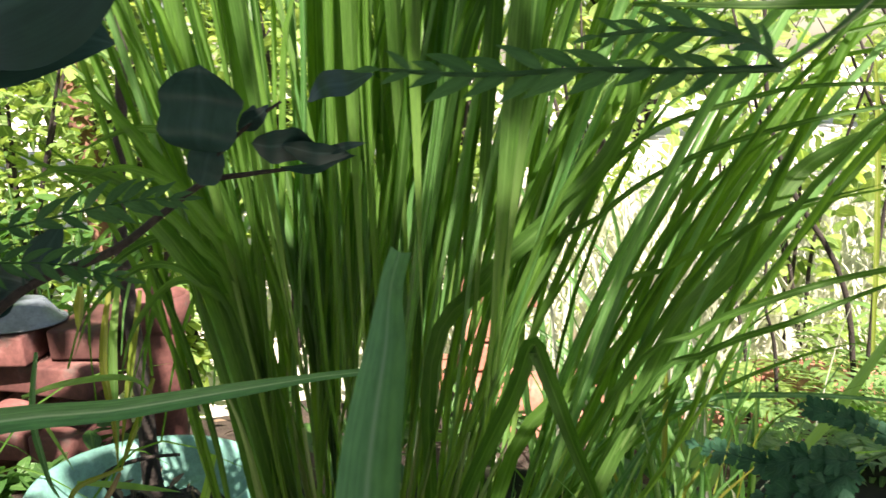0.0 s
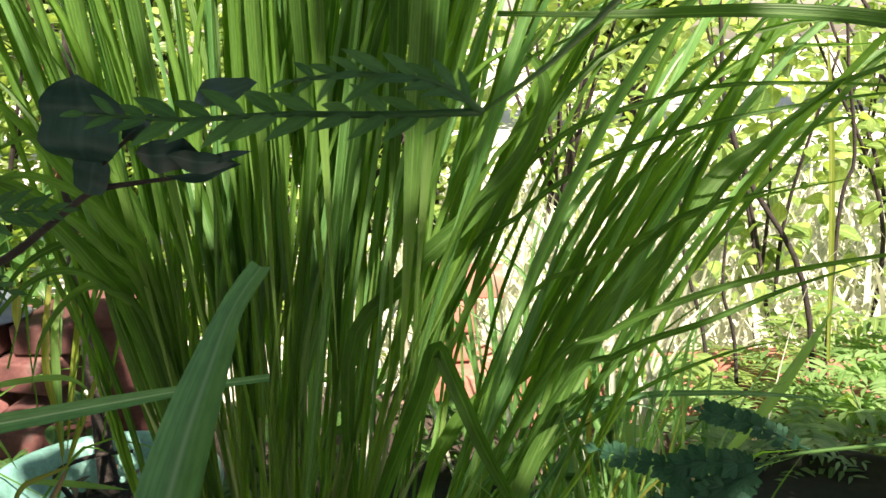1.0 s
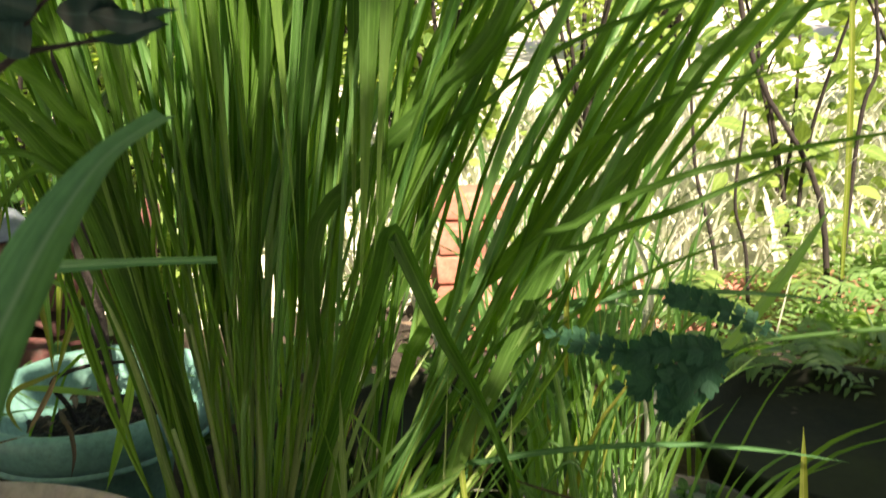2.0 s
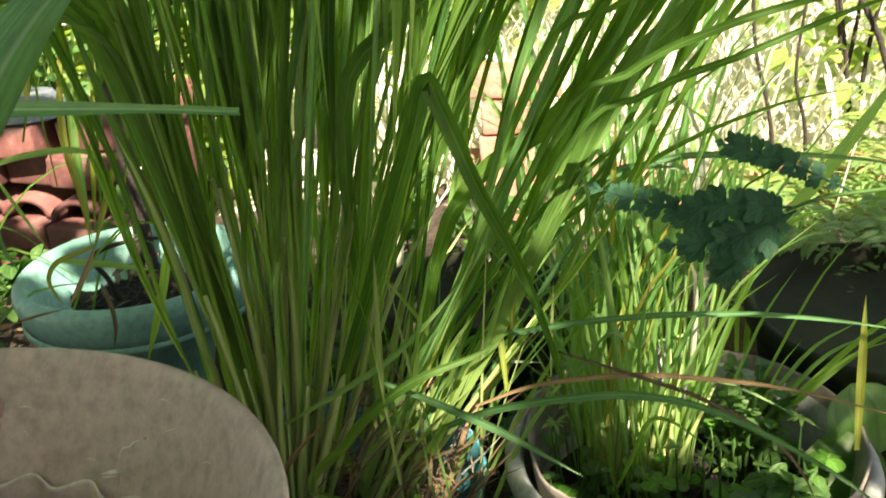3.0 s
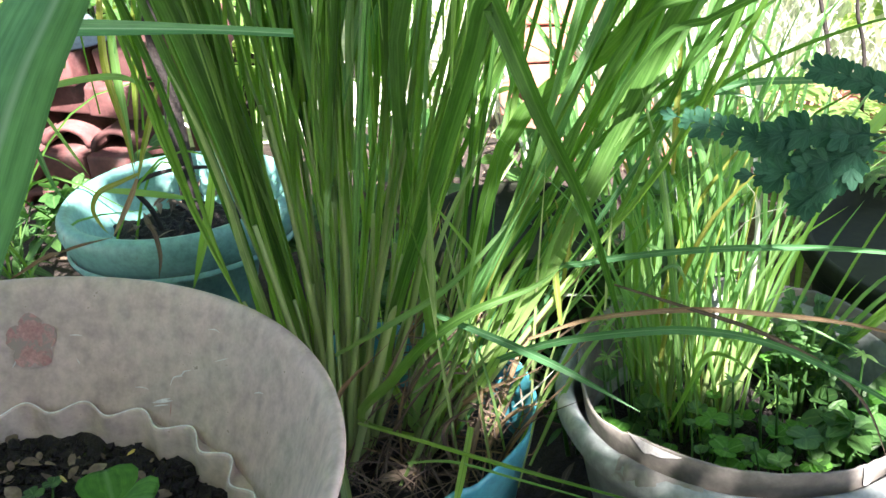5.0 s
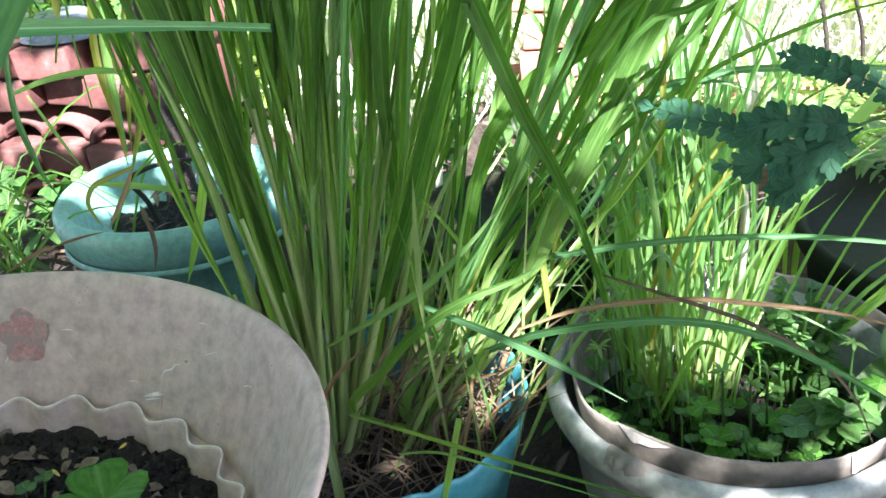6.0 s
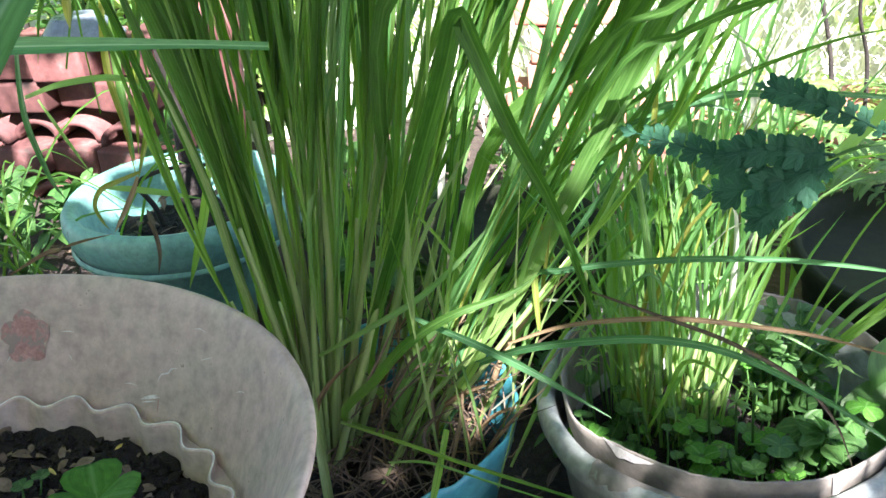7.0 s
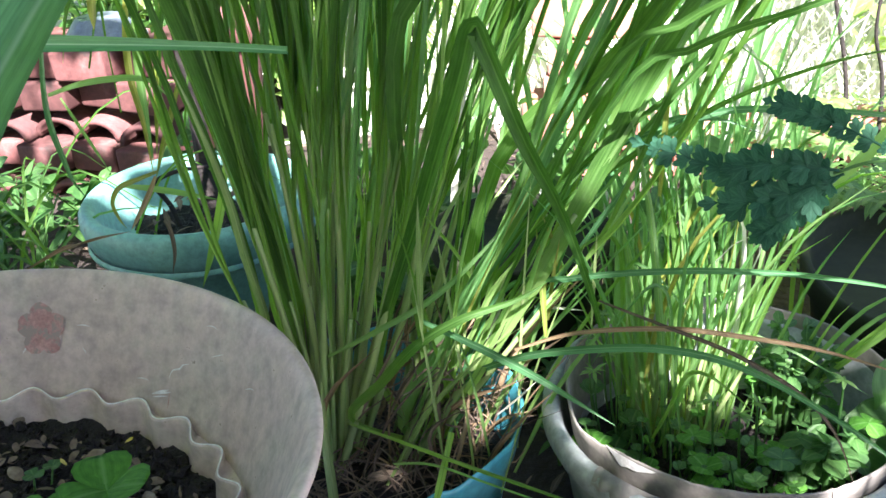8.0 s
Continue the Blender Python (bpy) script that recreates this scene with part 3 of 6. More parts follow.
# ---- terracotta stack ----
def block(name, w, d, h, material, parent=None, round_end=False, bevel=0.006):
    bm = bmesh.new()
    bmesh.ops.create_cube(bm, size=1)
    for v in bm.verts:
        v.co = Vector((v.co.x * w, v.co.y * d, v.co.z * h))
    if round_end:
        edges = [e for e in bm.edges if all(v.co.y < 0 for v in e.verts) and abs(e.verts[0].co.z - e.verts[1].co.z) < 1e-6]
        bmesh.ops.bevel(bm, geom=edges, offset=h * 0.42, segments=3, profile=0.5, affect="EDGES")
    bmesh.ops.bevel(bm, geom=[e for e in bm.edges if e.calc_face_angle(0) > 0.9], offset=bevel, segments=2, profile=0.6, affect="EDGES")
    for v in bm.verts:
        v.co += Vector((1, 1, 1)) * 0.0035 * noise.noise(v.co * 18 + Vector((w * 50, 0, h)))
    return part(name, bm, material, parent)


def half_tile(length, radius, thick):
    """A curved roof tile lying on its edges, its open end to -y."""
    bm = bmesh.new()
    rows = []
    for y, k in ((0, 1.0), (length, 0.86)):
        outer = [bm.verts.new((radius * k * math.cos(a), y, radius * k * math.sin(a) * 0.8)) for a in (math.pi * q / 12 for q in range(13))]
        inner = [bm.verts.new(((radius * k - thick) * math.cos(a), y, (radius * k - thick) * math.sin(a) * 0.8)) for a in (math.pi * q / 12 for q in range(13))]
        rows.append((outer, inner))
    (o0, i0), (o1, i1) = rows
    for q in range(12):
        bm.faces.new((o0[q], o0[q + 1], o1[q + 1], o1[q]))
        bm.faces.new((i0[q], i1[q], i1[q + 1], i0[q + 1]))
        bm.faces.new((o0[q], i0[q], i0[q + 1], o0[q + 1]))
        bm.faces.new((o1[q], o1[q + 1], i1[q + 1], i1[q]))
    for q in (0, 12):
        bm.faces.new((o0[q], o1[q], i1[q], i0[q]))
    return bm


shared = {}
for row, (z, count, x0, step, kind) in enumerate(((0.0, 6, -1.33, 0.105, "tile"), (0.072, 5, -1.29, 0.115, "brick"), (0.13, 5, -1.27, 0.112, "tile"), (0.196, 4, -1.16, 0.118, "brick"), (0.262, 3, -1.06, 0.125, "brick"))):
    for k in range(count):
        x, y = x0 + step * k + rng.uniform(-0.014, 0.014), 1.55 + 0.012 * row + rng.uniform(-0.035, 0.03)
        if kind == "tile":
            if "tile" not in shared:
                shared["tile"] = part("roof_tile", half_tile(0.24, 0.054, 0.013), TERRA)
                ob = shared["tile"]
            else:
                ob = new("roof_tile", shared["tile"].data)
            ob.matrix_basis = pose(x, y - 0.03, z + 0.004, rng.uniform(-2, 2), rng.uniform(-5, 5), rng.uniform(-5, 5))
            tagged(ob, "weathered red terracotta roof tile in the stack", "roof tile", "stacked tiles and bricks")
        else:
            key = row
            if key not in shared:
                shared[key] = block("brick", step * 0.96, 0.2, 0.064 if row > 2 else 0.056, TERRA)
                ob = shared[key]
            else:
                ob = new("brick", shared[key].data)
            ob.matrix_basis = pose(x, y + 0.07, z + (0.033 if row > 2 else 0.029), rng.uniform(-1.5, 1.5), rng.uniform(-2.5, 2.5), rng.uniform(-9, 9))
            tagged(ob, "weathered red terracotta brick in the stack", "brick", "stacked tiles and bricks")
dish = thing("enamel_basin", (-0.93, 1.63, 0.33), "upturned pale blue enamel basin on the brick stack", "basin")
ob = part("basin", lathe([(0.04, 0.045), (0.05, 0.043), (0.075, 0.01), (0.088, 0.004), (0.09, 0.0), (0.086, -0.001), (0.07, 0.006), (0.046, 0.038)], 64), DISH, dish)
ob.location = (-0.93, 1.63, 0.332)
cone = thing("terracotta_pot", (-0.67, 1.67, 0), "tall red terracotta pot beside the brick stack", "pot")
ob = part("shell", lathe([(0.04, 0.0), (0.045, 0.004), (0.062, 0.3), (0.065, 0.31), (0.075, 0.315), (0.077, 0.37), (0.072, 0.375), (0.066, 0.37), (0.055, 0.25)], 48), TERRA, cone)
ob.location = (-0.67, 1.67, 0)

# ---- brick edging and pier ----
edging = thing("brick_edging", (0.35, 1.9, 0), "low sunlit edging of old red bricks", "edging")
proto = block("brick", 0.21, 0.1, 0.062, BRICK, edging)
proto.matrix_basis = pose(0.12, 1.83, 0.035, 0, 0, 3)
k = 0
for row in range(2):
    for i in range(5 if row < 2 else 2):
        if row == 0 and i == 0:
            continue
        ob = linked("brick", proto.data, BRICK, edging)
        ob.matrix_basis = pose(0.12 + 0.215 * i - 0.06 * row, 1.83 + 0.02 * i + rng.uniform(-0.01, 0.01), 0.035 + 0.066 * row, 0, rng.uniform(-2, 2), rng.uniform(-4, 6))
pier = thing("brick_pier", (0.0, 1.78, 0), "narrow pier of stacked red bricks in sun", "pier")
for row in range(5):
    ob = linked("brick", proto.data, BRICK, pier)
    ob.matrix_basis = pose(0.0 + 0.006 * row + rng.uniform(-0.008, 0.008), 1.95 + rng.uniform(-0.006, 0.006), 0.035 + 0.067 * row, 0, 0, rng.choice((88, 92, 2)) + rng.uniform(-4, 4))

# ---- lemongrass ----
rng.seed(11)
lemongrass = thing("lemongrass", (-0.04, 0.69, 0.14), "dense tall clump of green lemongrass in a pot", "grass")


def strap(points, width, material=GREEN, parent=lemongrass, name="leaf", **more):
    return linked(name, blade_mesh(name, points, width, **more), material, parent)


def tiller(foot, lean, back, tall, leaves, light, bow):
    """One shoot: a pale leaf sheath, and leaves that rise from it and spread."""
    way = Vector((lean, back, 1)).normalized()
    girth = rng.uniform(0.0023, 0.004)
    bend = Vector((rng.gauss(0, 0.004), rng.gauss(0, 0.004), 0))
    bm = bmesh.new()
    tube(bm, [foot, foot + way * tall * 0.5 + bend, foot + way * tall], [girth * 1.15, girth, girth * 0.55], 8, 8)
    part("stalk", bm, SHEATH, lemongrass)
    for j in range(leaves):
        f = rng.uniform(0.55, 1.0)
        start = foot + way * tall * f + bend * f * 1.5
        turn = Vector((max(-0.2, way.x + rng.gauss(0.0, 0.07)), max(-0.05, way.y + rng.gauss(0.03, 0.08)), 1)).normalized()
        length = rng.uniform(0.55, 0.98)
        flat = Vector((turn.x, turn.y, 0))
        flat = flat / max(0.1, flat.length)
        sag = rng.uniform(0.0, 0.12 + 0.2 * abs(lean)) * length * bow
        p1 = start + way * length * 0.2
        p2 = start + turn * length * 0.48 + flat * sag * 0.08
        p3 = start + turn * length * 0.78 + flat * sag * 0.4 - Vector((0, 0, sag * 0.18))
        p4 = start + turn * length * 0.97 + flat * sag * 1.1 - Vector((0, 0, sag * 0.8))
        h = rng.gauss(-math.pi / 2, 0.9)
        strap([start, p1, p2, p3, p4], rng.uniform(0.0075, 0.0155), LIGHT if rng.random() < light else GREEN, n=14, facing=(math.cos(h), math.sin(h), 0.1), twist=rng.gauss(0, 0.6), fold=rng.uniform(0.25, 0.85), foot=0.14, swell=0.85, rise=1.15)


# the upright bunch
for k in range(42):
    u = (k + rng.random()) / 42
    foot = Vector((-0.108 + 0.02 * u + rng.gauss(0, 0.004), 0.655 + rng.uniform(-0.025, 0.03), 0.13))
    tiller(foot, -0.25 + 0.58 * u + rng.gauss(0, 0.02), max(-0.05, rng.gauss(0.05, 0.08)), rng.uniform(0.17, 0.4), rng.choice((3, 4, 4)), 0.25 + 0.15 * u, 1.0)
# the bunch that leans to the sun
for k in range(13):
    u = (k + rng.random()) / 13
    foot = Vector((-0.058 + 0.03 * u + rng.gauss(0, 0.005), 0.675 + rng.uniform(-0.03, 0.05), 0.13))
    tiller(foot, 0.18 + 0.5 * u + rng.gauss(0, 0.03), max(-0.03, rng.gauss(0.06, 0.08)), rng.uniform(0.2, 0.36), 3, 0.3, 1.2)

# broad upright leaves through the middle of the clump
for k in range(22):
    x, y, z = rng.uniform(-0.12, 0.0), rng.uniform(0.67, 0.78), rng.uniform(0.24, 0.4)
    lean, ln = rng.uniform(-0.08, 0.2), rng.uniform(0.75, 1.0)
    p = Vector((x, y, z))
    up = Vector((lean, rng.gauss(0.03, 0.05), 1)).normalized()
    strap([p, p + up * ln * 0.3, p + up * ln * 0.6 + Vector((rng.gauss(0, 0.01), 0, 0)), p + up * ln + Vector((lean * 0.4, 0.02, -0.02))], rng.uniform(0.012, 0.019), LIGHT if k % 4 == 0 else GREEN, n=16, facing=(rng.gauss(0, 0.35), -1, 0.1), twist=rng.gauss(0, 0.3), fold=rng.uniform(0.1, 0.4), foot=0.05, swell=0.6, rise=1.6)

# wide leaves standing before the clump
for k in range(11):
    p = Vector((-0.14 + 0.02 * k + rng.gauss(0, 0.006), rng.uniform(0.58, 0.66), rng.uniform(0.5, 0.6)))
    up = Vector((-0.13 + 0.025 * k + rng.gauss(0, 0.02), rng.uniform(-0.08, 0.04), 1)).normalized()
    ln = rng.uniform(0.5, 0.7)
    strap([p, p + up * ln * 0.3, p + up * ln * 0.6, p + up * ln + Vector((0, 0.02, 0))], rng.uniform(0.019, 0.026), GREEN, n=16, facing=(rng.gauss(0, 0.3), -1, 0.1), twist=rng.gauss(0, 0.25), fold=rng.uniform(0.08, 0.3), foot=0.03, swell=0.7, rise=1.5)

# fine side shoots between the stalks, each with a leaf or two
for k in range(20):
    p = Vector((rng.uniform(-0.05, 0.085), rng.uniform(0.62, 0.74), 0.15))
    ln, sway = rng.uniform(0.16, 0.38), rng.gauss(0.25, 0.22)
    way = Vector((sway, rng.gauss(0, 0.15), 1)).normalized()
    tip = p + way * ln
    strap([p, p + way * ln * 0.5, tip + Vector((sway * 0.05, 0, -0.01))], rng.uniform(0.0026, 0.005), rng.choice((SHEATH, LIGHT, GREEN, LIGHT, GREEN)), name="shoot", n=7, facing=(rng.gauss(0, 0.6), -1, 0.1), twist=rng.gauss(0, 0.5))
    at = p + way * ln * rng.uniform(0.5, 0.9)
    out = Vector((rng.gauss(0.3, 0.3), rng.gauss(0, 0.3), rng.uniform(0.7, 1.3))).normalized()
    strap([at, at + out * 0.05 + Vector((0, 0, 0.01)), at + out * rng.uniform(0.09, 0.16)], rng.uniform(0.003, 0.006), rng.choice((SHEATH, LIGHT, GREEN, YELLOW)), name="shoot", n=7, facing=(rng.gauss(0, 0.6), -1, 0.1))

# dead brown blades and sheaths standing among the stalks
for k in range(58):
    p = Vector((rng.uniform(-0.12, 0.05), rng.uniform(0.63, 0.74), 0.14))
    ln, sway = rng.uniform(0.1, 0.28), min(0.36, max(-0.02, rng.gauss(0.22, 0.22)))
    way = Vector((sway, rng.gauss(0, 0.2), 1)).normalized()
    strap([p, p + way * ln * 0.5 + Vector((rng.gauss(0, 0.012), 0, 0)), p + way * ln + Vector((sway * 0.08, 0, -0.03))], rng.uniform(0.0015, 0.0045) if k % 6 else 0.0055, STRAW if k % 3 else DRY, name="dead_blade", n=8, facing=(rng.gauss(0, 0.6), -1, 0.1), twist=rng.gauss(0, 1))

# leaves with a course of their own
strap([(0, 0.69, 0.15), (-0.047, 0.66, 0.259), (0.023, 0.6, 0.467), (0.065, 0.555, 0.576), (0.079, 0.545, 0.618), (0.088, 0.545, 0.603), (0.11, 0.56, 0.537), (0.135, 0.6, 0.459), (0.16, 0.65, 0.345), (0.182, 0.69, 0.213)], 0.0135, GREEN, n=40, fold=0.4)
strap([(0.085, 0.66, 0.298), (0.142, 0.64, 0.334), (0.218, 0.62, 0.358), (0.279, 0.6, 0.368), (0.334, 0.58, 0.373), (0.407, 0.55, 0.37)], 0.0046, DRY, n=24)
strap([(0, 0.69, 0.15), (0.064, 0.68, 0.337), (0.136, 0.66, 0.376), (0.225, 0.64, 0.401), (0.305, 0.62, 0.415), (0.364, 0.6, 0.421), (0.413, 0.58, 0.423)], 0.0055, BLUE, n=28)
strap([(0, 0.69, 0.15), (0.031, 0.66, 0.251), (0.091, 0.62, 0.315), (0.163, 0.58, 0.359), (0.223, 0.55, 0.383), (0.278, 0.53, 0.382), (0.35, 0.5, 0.356), (0.396, 0.48, 0.324)], 0.0068, BLUE, n=32)
strap([(0.159, 0.66, 0.356), (0.218, 0.62, 0.359), (0.266, 0.59, 0.359), (0.313, 0.57, 0.343), (0.342, 0.56, 0.315), (0.363, 0.56, 0.266)], 0.0036, STRAW, n=24)
strap([(-0.085, 0.63, 0.292), (-0.03, 0.62, 0.332), (0.018, 0.62, 0.366), (0.057, 0.63, 0.403), (0.091, 0.66, 0.44)], 0.0055, LIGHT, n=20)
strap([(-0.069, 0.62, 0.226), (-0.004, 0.58, 0.245), (0.055, 0.54, 0.264), (0.113, 0.51, 0.275), (0.184, 0.48, 0.283), (0.243, 0.46, 0.287)], 0.0052, GREEN, n=24, twist=1.4, fold=0.5)
strap([(-0.02, 0.6, 0.2), (0.03, 0.56, 0.24), (0.09, 0.52, 0.262), (0.16, 0.49, 0.27), (0.22, 0.47, 0.266)], 0.004, LIGHT, n=24, twist=1.0)
strap([(0.011, 0.62, 0.346), (0.076, 0.6, 0.332), (0.124, 0.58, 0.322), (0.181, 0.57, 0.294)], 0.0075, BLUE, n=16)
strap([(0.043, 0.64, 0.259), (0.079, 0.64, 0.328), (0.117, 0.66, 0.394), (0.166, 0.68, 0.495), (0.214, 0.7, 0.585), (0.273, 0.730, 0.637), (0.322, 0.750, 0.705), (0.367, 0.770, 0.734), (0.425, 0.790, 0.751), (0.474, 0.810, 0.756)], 0.0215, GREEN, n=36, foot=0.35, swell=0.5, fold=0.12, facing=(0.1, -1, 0.3))
strap([(0, 0.69, 0.15), (-0.027, 0.66, 0.207), (0.037, 0.66, 0.336), (0.09, 0.67, 0.436), (0.118, 0.68, 0.505), (0.16, 0.7, 0.603), (0.187, 0.72, 0.678)], 0.015, LIGHT, n=28)
strap([(0, 0.69, 0.15), (-0.067, 0.63, 0.221), (-0.027, 0.61, 0.284), (0.01, 0.6, 0.333), (0.05, 0.6, 0.363), (0.094, 0.62, 0.374), (0.119, 0.64, 0.384)], 0.009, GREEN, n=28)
strap([(0.031, 0.55, 0.196), (0.041, 0.55, 0.241), (0.048, 0.56, 0.277)], 0.0065, GREEN, n=14, tip=0.8)
strap([(-0.068, 0.56, 0.098), (-0.07, 0.57, 0.166), (-0.084, 0.6, 0.224), (-0.094, 0.63, 0.271)], 0.01, SHEATH, n=16)
strap([(0, 0.69, 0.15), (0.006, 0.68, 0.261), (0.077, 0.68, 0.394), (0.14, 0.68, 0.471), (0.204, 0.69, 0.528), (0.26, 0.7, 0.571), (0.331, 0.7, 0.624)], 0.0055, GREEN, n=28)
strap([(0, 0.69, 0.15), (0.026, 0.7, 0.287), (0.109, 0.7, 0.412), (0.184, 0.7, 0.478), (0.259, 0.7, 0.528), (0.332, 0.7, 0.559), (0.39, 0.7, 0.571)], 0.005, GREEN, n=28)
strap([(0, 0.69, 0.15), (0.034, 0.72, 0.3), (0.102, 0.72, 0.413), (0.16, 0.72, 0.471), (0.236, 0.72, 0.502), (0.289, 0.72, 0.489)], 0.0055, BLUE, n=24)
strap([(0, 0.69, 0.15), (0.073, 0.75, 0.284), (0.128, 0.76, 0.395), (0.168, 0.77, 0.441), (0.211, 0.78, 0.479), (0.254, 0.78, 0.484)], 0.014, BLUE, n=24)
strap([(-0.1, 0.67, 0.15), (-0.153, 0.66, 0.278), (-0.156, 0.64, 0.392), (-0.162, 0.62, 0.49), (-0.17, 0.6, 0.574), (-0.185, 0.6, 0.636), (-0.194, 0.6, 0.696)], 0.011, GREEN, n=28)
strap([(-0.1, 0.67, 0.15), (-0.143, 0.66, 0.304), (-0.137, 0.65, 0.404), (-0.142, 0.64, 0.511), (-0.145, 0.63, 0.604), (-0.153, 0.63, 0.683)], 0.01, GREEN, n=24)
strap([(-0.1, 0.67, 0.15), (-0.142, 0.64, 0.267), (-0.147, 0.64, 0.329), (-0.152, 0.63, 0.392), (-0.153, 0.62, 0.45), (-0.158, 0.6, 0.526), (-0.174, 0.6, 0.574)], 0.009, SHEATH, n=28)
strap([(-0.421, 0.950, 0.570), (-0.434, 0.950, 0.512), (-0.440, 0.950, 0.458), (-0.435, 0.950, 0.393), (-0.436, 0.950, 0.324)], 0.0105, YELLOW, n=24)
strap([(-0.415, 0.960, 0.568), (-0.429, 0.960, 0.498), (-0.435, 0.960, 0.430), (-0.438, 0.960, 0.376), (-0.439, 0.960, 0.337)], 0.0125, LIGHT, n=24)
strap([(-0.392, 0.970, 0.558), (-0.408, 0.970, 0.487), (-0.424, 0.970, 0.415), (-0.439, 0.970, 0.342)], 0.0095, YELLOW, n=24)
strap([(-0.382, 0.960, 0.447), (-0.400, 0.960, 0.406), (-0.422, 0.960, 0.359), (-0.441, 0.960, 0.315)], 0.009, YELLOW, n=24)
strap([(-0.433, 0.900, 0.581), (-0.438, 0.900, 0.553), (-0.442, 0.900, 0.527)], 0.012, YELLOW, n=24)
strap([(-0.434, 0.950, 0.324), (-0.447, 0.950, 0.301), (-0.472, 0.950, 0.264), (-0.488, 0.950, 0.242)], 0.0075, DRY, n=24)
strap([(-0.427, 0.945, 0.333), (-0.457, 0.945, 0.321), (-0.488, 0.945, 0.307), (-0.503, 0.945, 0.284), (-0.498, 0.945, 0.261), (-0.490, 0.945, 0.248)], 0.0072, YELLOW, n=24)
strap([(-0.480, 0.720, 0.298), (-0.486, 0.770, 0.290), (-0.493, 0.820, 0.280), (-0.492, 0.880, 0.264), (-0.482, 0.940, 0.246)], 0.0068, DRY, n=24)
strap([(-0.421, 0.930, 0.271), (-0.415, 0.930, 0.257), (-0.415, 0.930, 0.225), (-0.425, 0.930, 0.191)], 0.007, STRAW, n=24)
strap([(-0.274, 0.850, 0.394), (-0.292, 0.850, 0.331), (-0.314, 0.850, 0.272), (-0.335, 0.850, 0.221)], 0.0115, GREEN, n=24)
strap([(-0.514, 0.990, 0.290), (-0.467, 0.990, 0.288), (-0.417, 0.990, 0.283), (-0.372, 0.990, 0.277)], 0.009, LIGHT, n=24)
strap([(-0.510, 0.880, 0.453), (-0.459, 0.880, 0.469), (-0.400, 0.880, 0.477), (-0.369, 0.880, 0.473), (-0.350, 0.880, 0.455)], 0.0075, LIGHT, n=24)
strap([(-0.524, 0.920, 0.437), (-0.508, 0.920, 0.403), (-0.492, 0.920, 0.370), (-0.478, 0.920, 0.340)], 0.005, LIGHT, n=24)
strap([(-0.440, 0.800, 0.534), (-0.450, 0.800, 0.487), (-0.453, 0.800, 0.448), (-0.448, 0.800, 0.411), (-0.442, 0.800, 0.381), (-0.430, 0.800, 0.358)], 0.0085, BLUE, n=24)
strap([(0, 0.69, 0.15), (-0.006, 0.64, 0.55), (0.045, 0.64, 0.644), (0.102, 0.65, 0.696), (0.149, 0.66, 0.747), (0.167, 0.66, 0.792), (0.16, 0.66, 0.82), (0.144, 0.66, 0.831)], 0.016, GREEN, n=32)
strap([(0, 0.69, 0.15), (0.061, 0.7, 0.454), (0.157, 0.72, 0.546), (0.221, 0.74, 0.627), (0.286, 0.78, 0.7), (0.326, 0.8, 0.745)], 0.016, GREEN, n=24)
strap([(0, 0.69, 0.15), (0.065, 0.68, 0.624), (0.136, 0.68, 0.717), (0.189, 0.68, 0.763), (0.254, 0.68, 0.784), (0.322, 0.68, 0.796), (0.443, 0.68, 0.791), (0.502, 0.68, 0.78)], 0.0052, GREEN, n=32)
strap([(0, 0.69, 0.15), (0.074, 0.68, 0.603), (0.145, 0.68, 0.692), (0.208, 0.68, 0.734), (0.277, 0.68, 0.758), (0.346, 0.68, 0.773), (0.443, 0.68, 0.785), (0.501, 0.68, 0.785)], 0.005, GREEN, n=32)
strap([(0, 0.69, 0.15), (0.133, 0.7, 0.575), (0.209, 0.7, 0.641), (0.273, 0.7, 0.675), (0.345, 0.7, 0.698), (0.456, 0.7, 0.717)], 0.005, GREEN, n=24)
strap([(0, 0.69, 0.15), (0.146, 0.62, 0.542), (0.214, 0.61, 0.608), (0.264, 0.6, 0.635), (0.328, 0.6, 0.654), (0.418, 0.6, 0.669), (0.472, 0.6, 0.673)], 0.006, GREEN, n=28)
strap([(0, 0.69, 0.15), (0.159, 0.62, 0.532), (0.223, 0.61, 0.591), (0.286, 0.6, 0.619), (0.349, 0.6, 0.645), (0.418, 0.6, 0.667)], 0.0056, GREEN, n=24)
strap([(0, 0.69, 0.15), (0.185, 0.72, 0.454), (0.238, 0.72, 0.505), (0.315, 0.72, 0.512), (0.393, 0.72, 0.508), (0.444, 0.72, 0.499)], 0.006, BLUE, n=24)
strap([(0.348, 0.8, 0.402), (0.391, 0.8, 0.458), (0.428, 0.8, 0.518), (0.456, 0.8, 0.568)], 0.012, LIGHT, n=16)
strap([(0.674, 1.4, 0.293), (0.667, 1.4, 0.526), (0.655, 1.4, 0.728), (0.641, 1.4, 0.85)], 0.01, YELLOW, n=16)
strap([(0.399, 0.62, 0.293), (0.394, 0.62, 0.371), (0.39, 0.62, 0.432)], 0.007, YELLOW, n=14)
strap([(-0.1, 0.67, 0.15), (-0.165, 0.62, 0.583), (-0.186, 0.58, 0.68), (-0.225, 0.55, 0.742), (-0.267, 0.52, 0.763)], 0.016, GREEN, n=20)
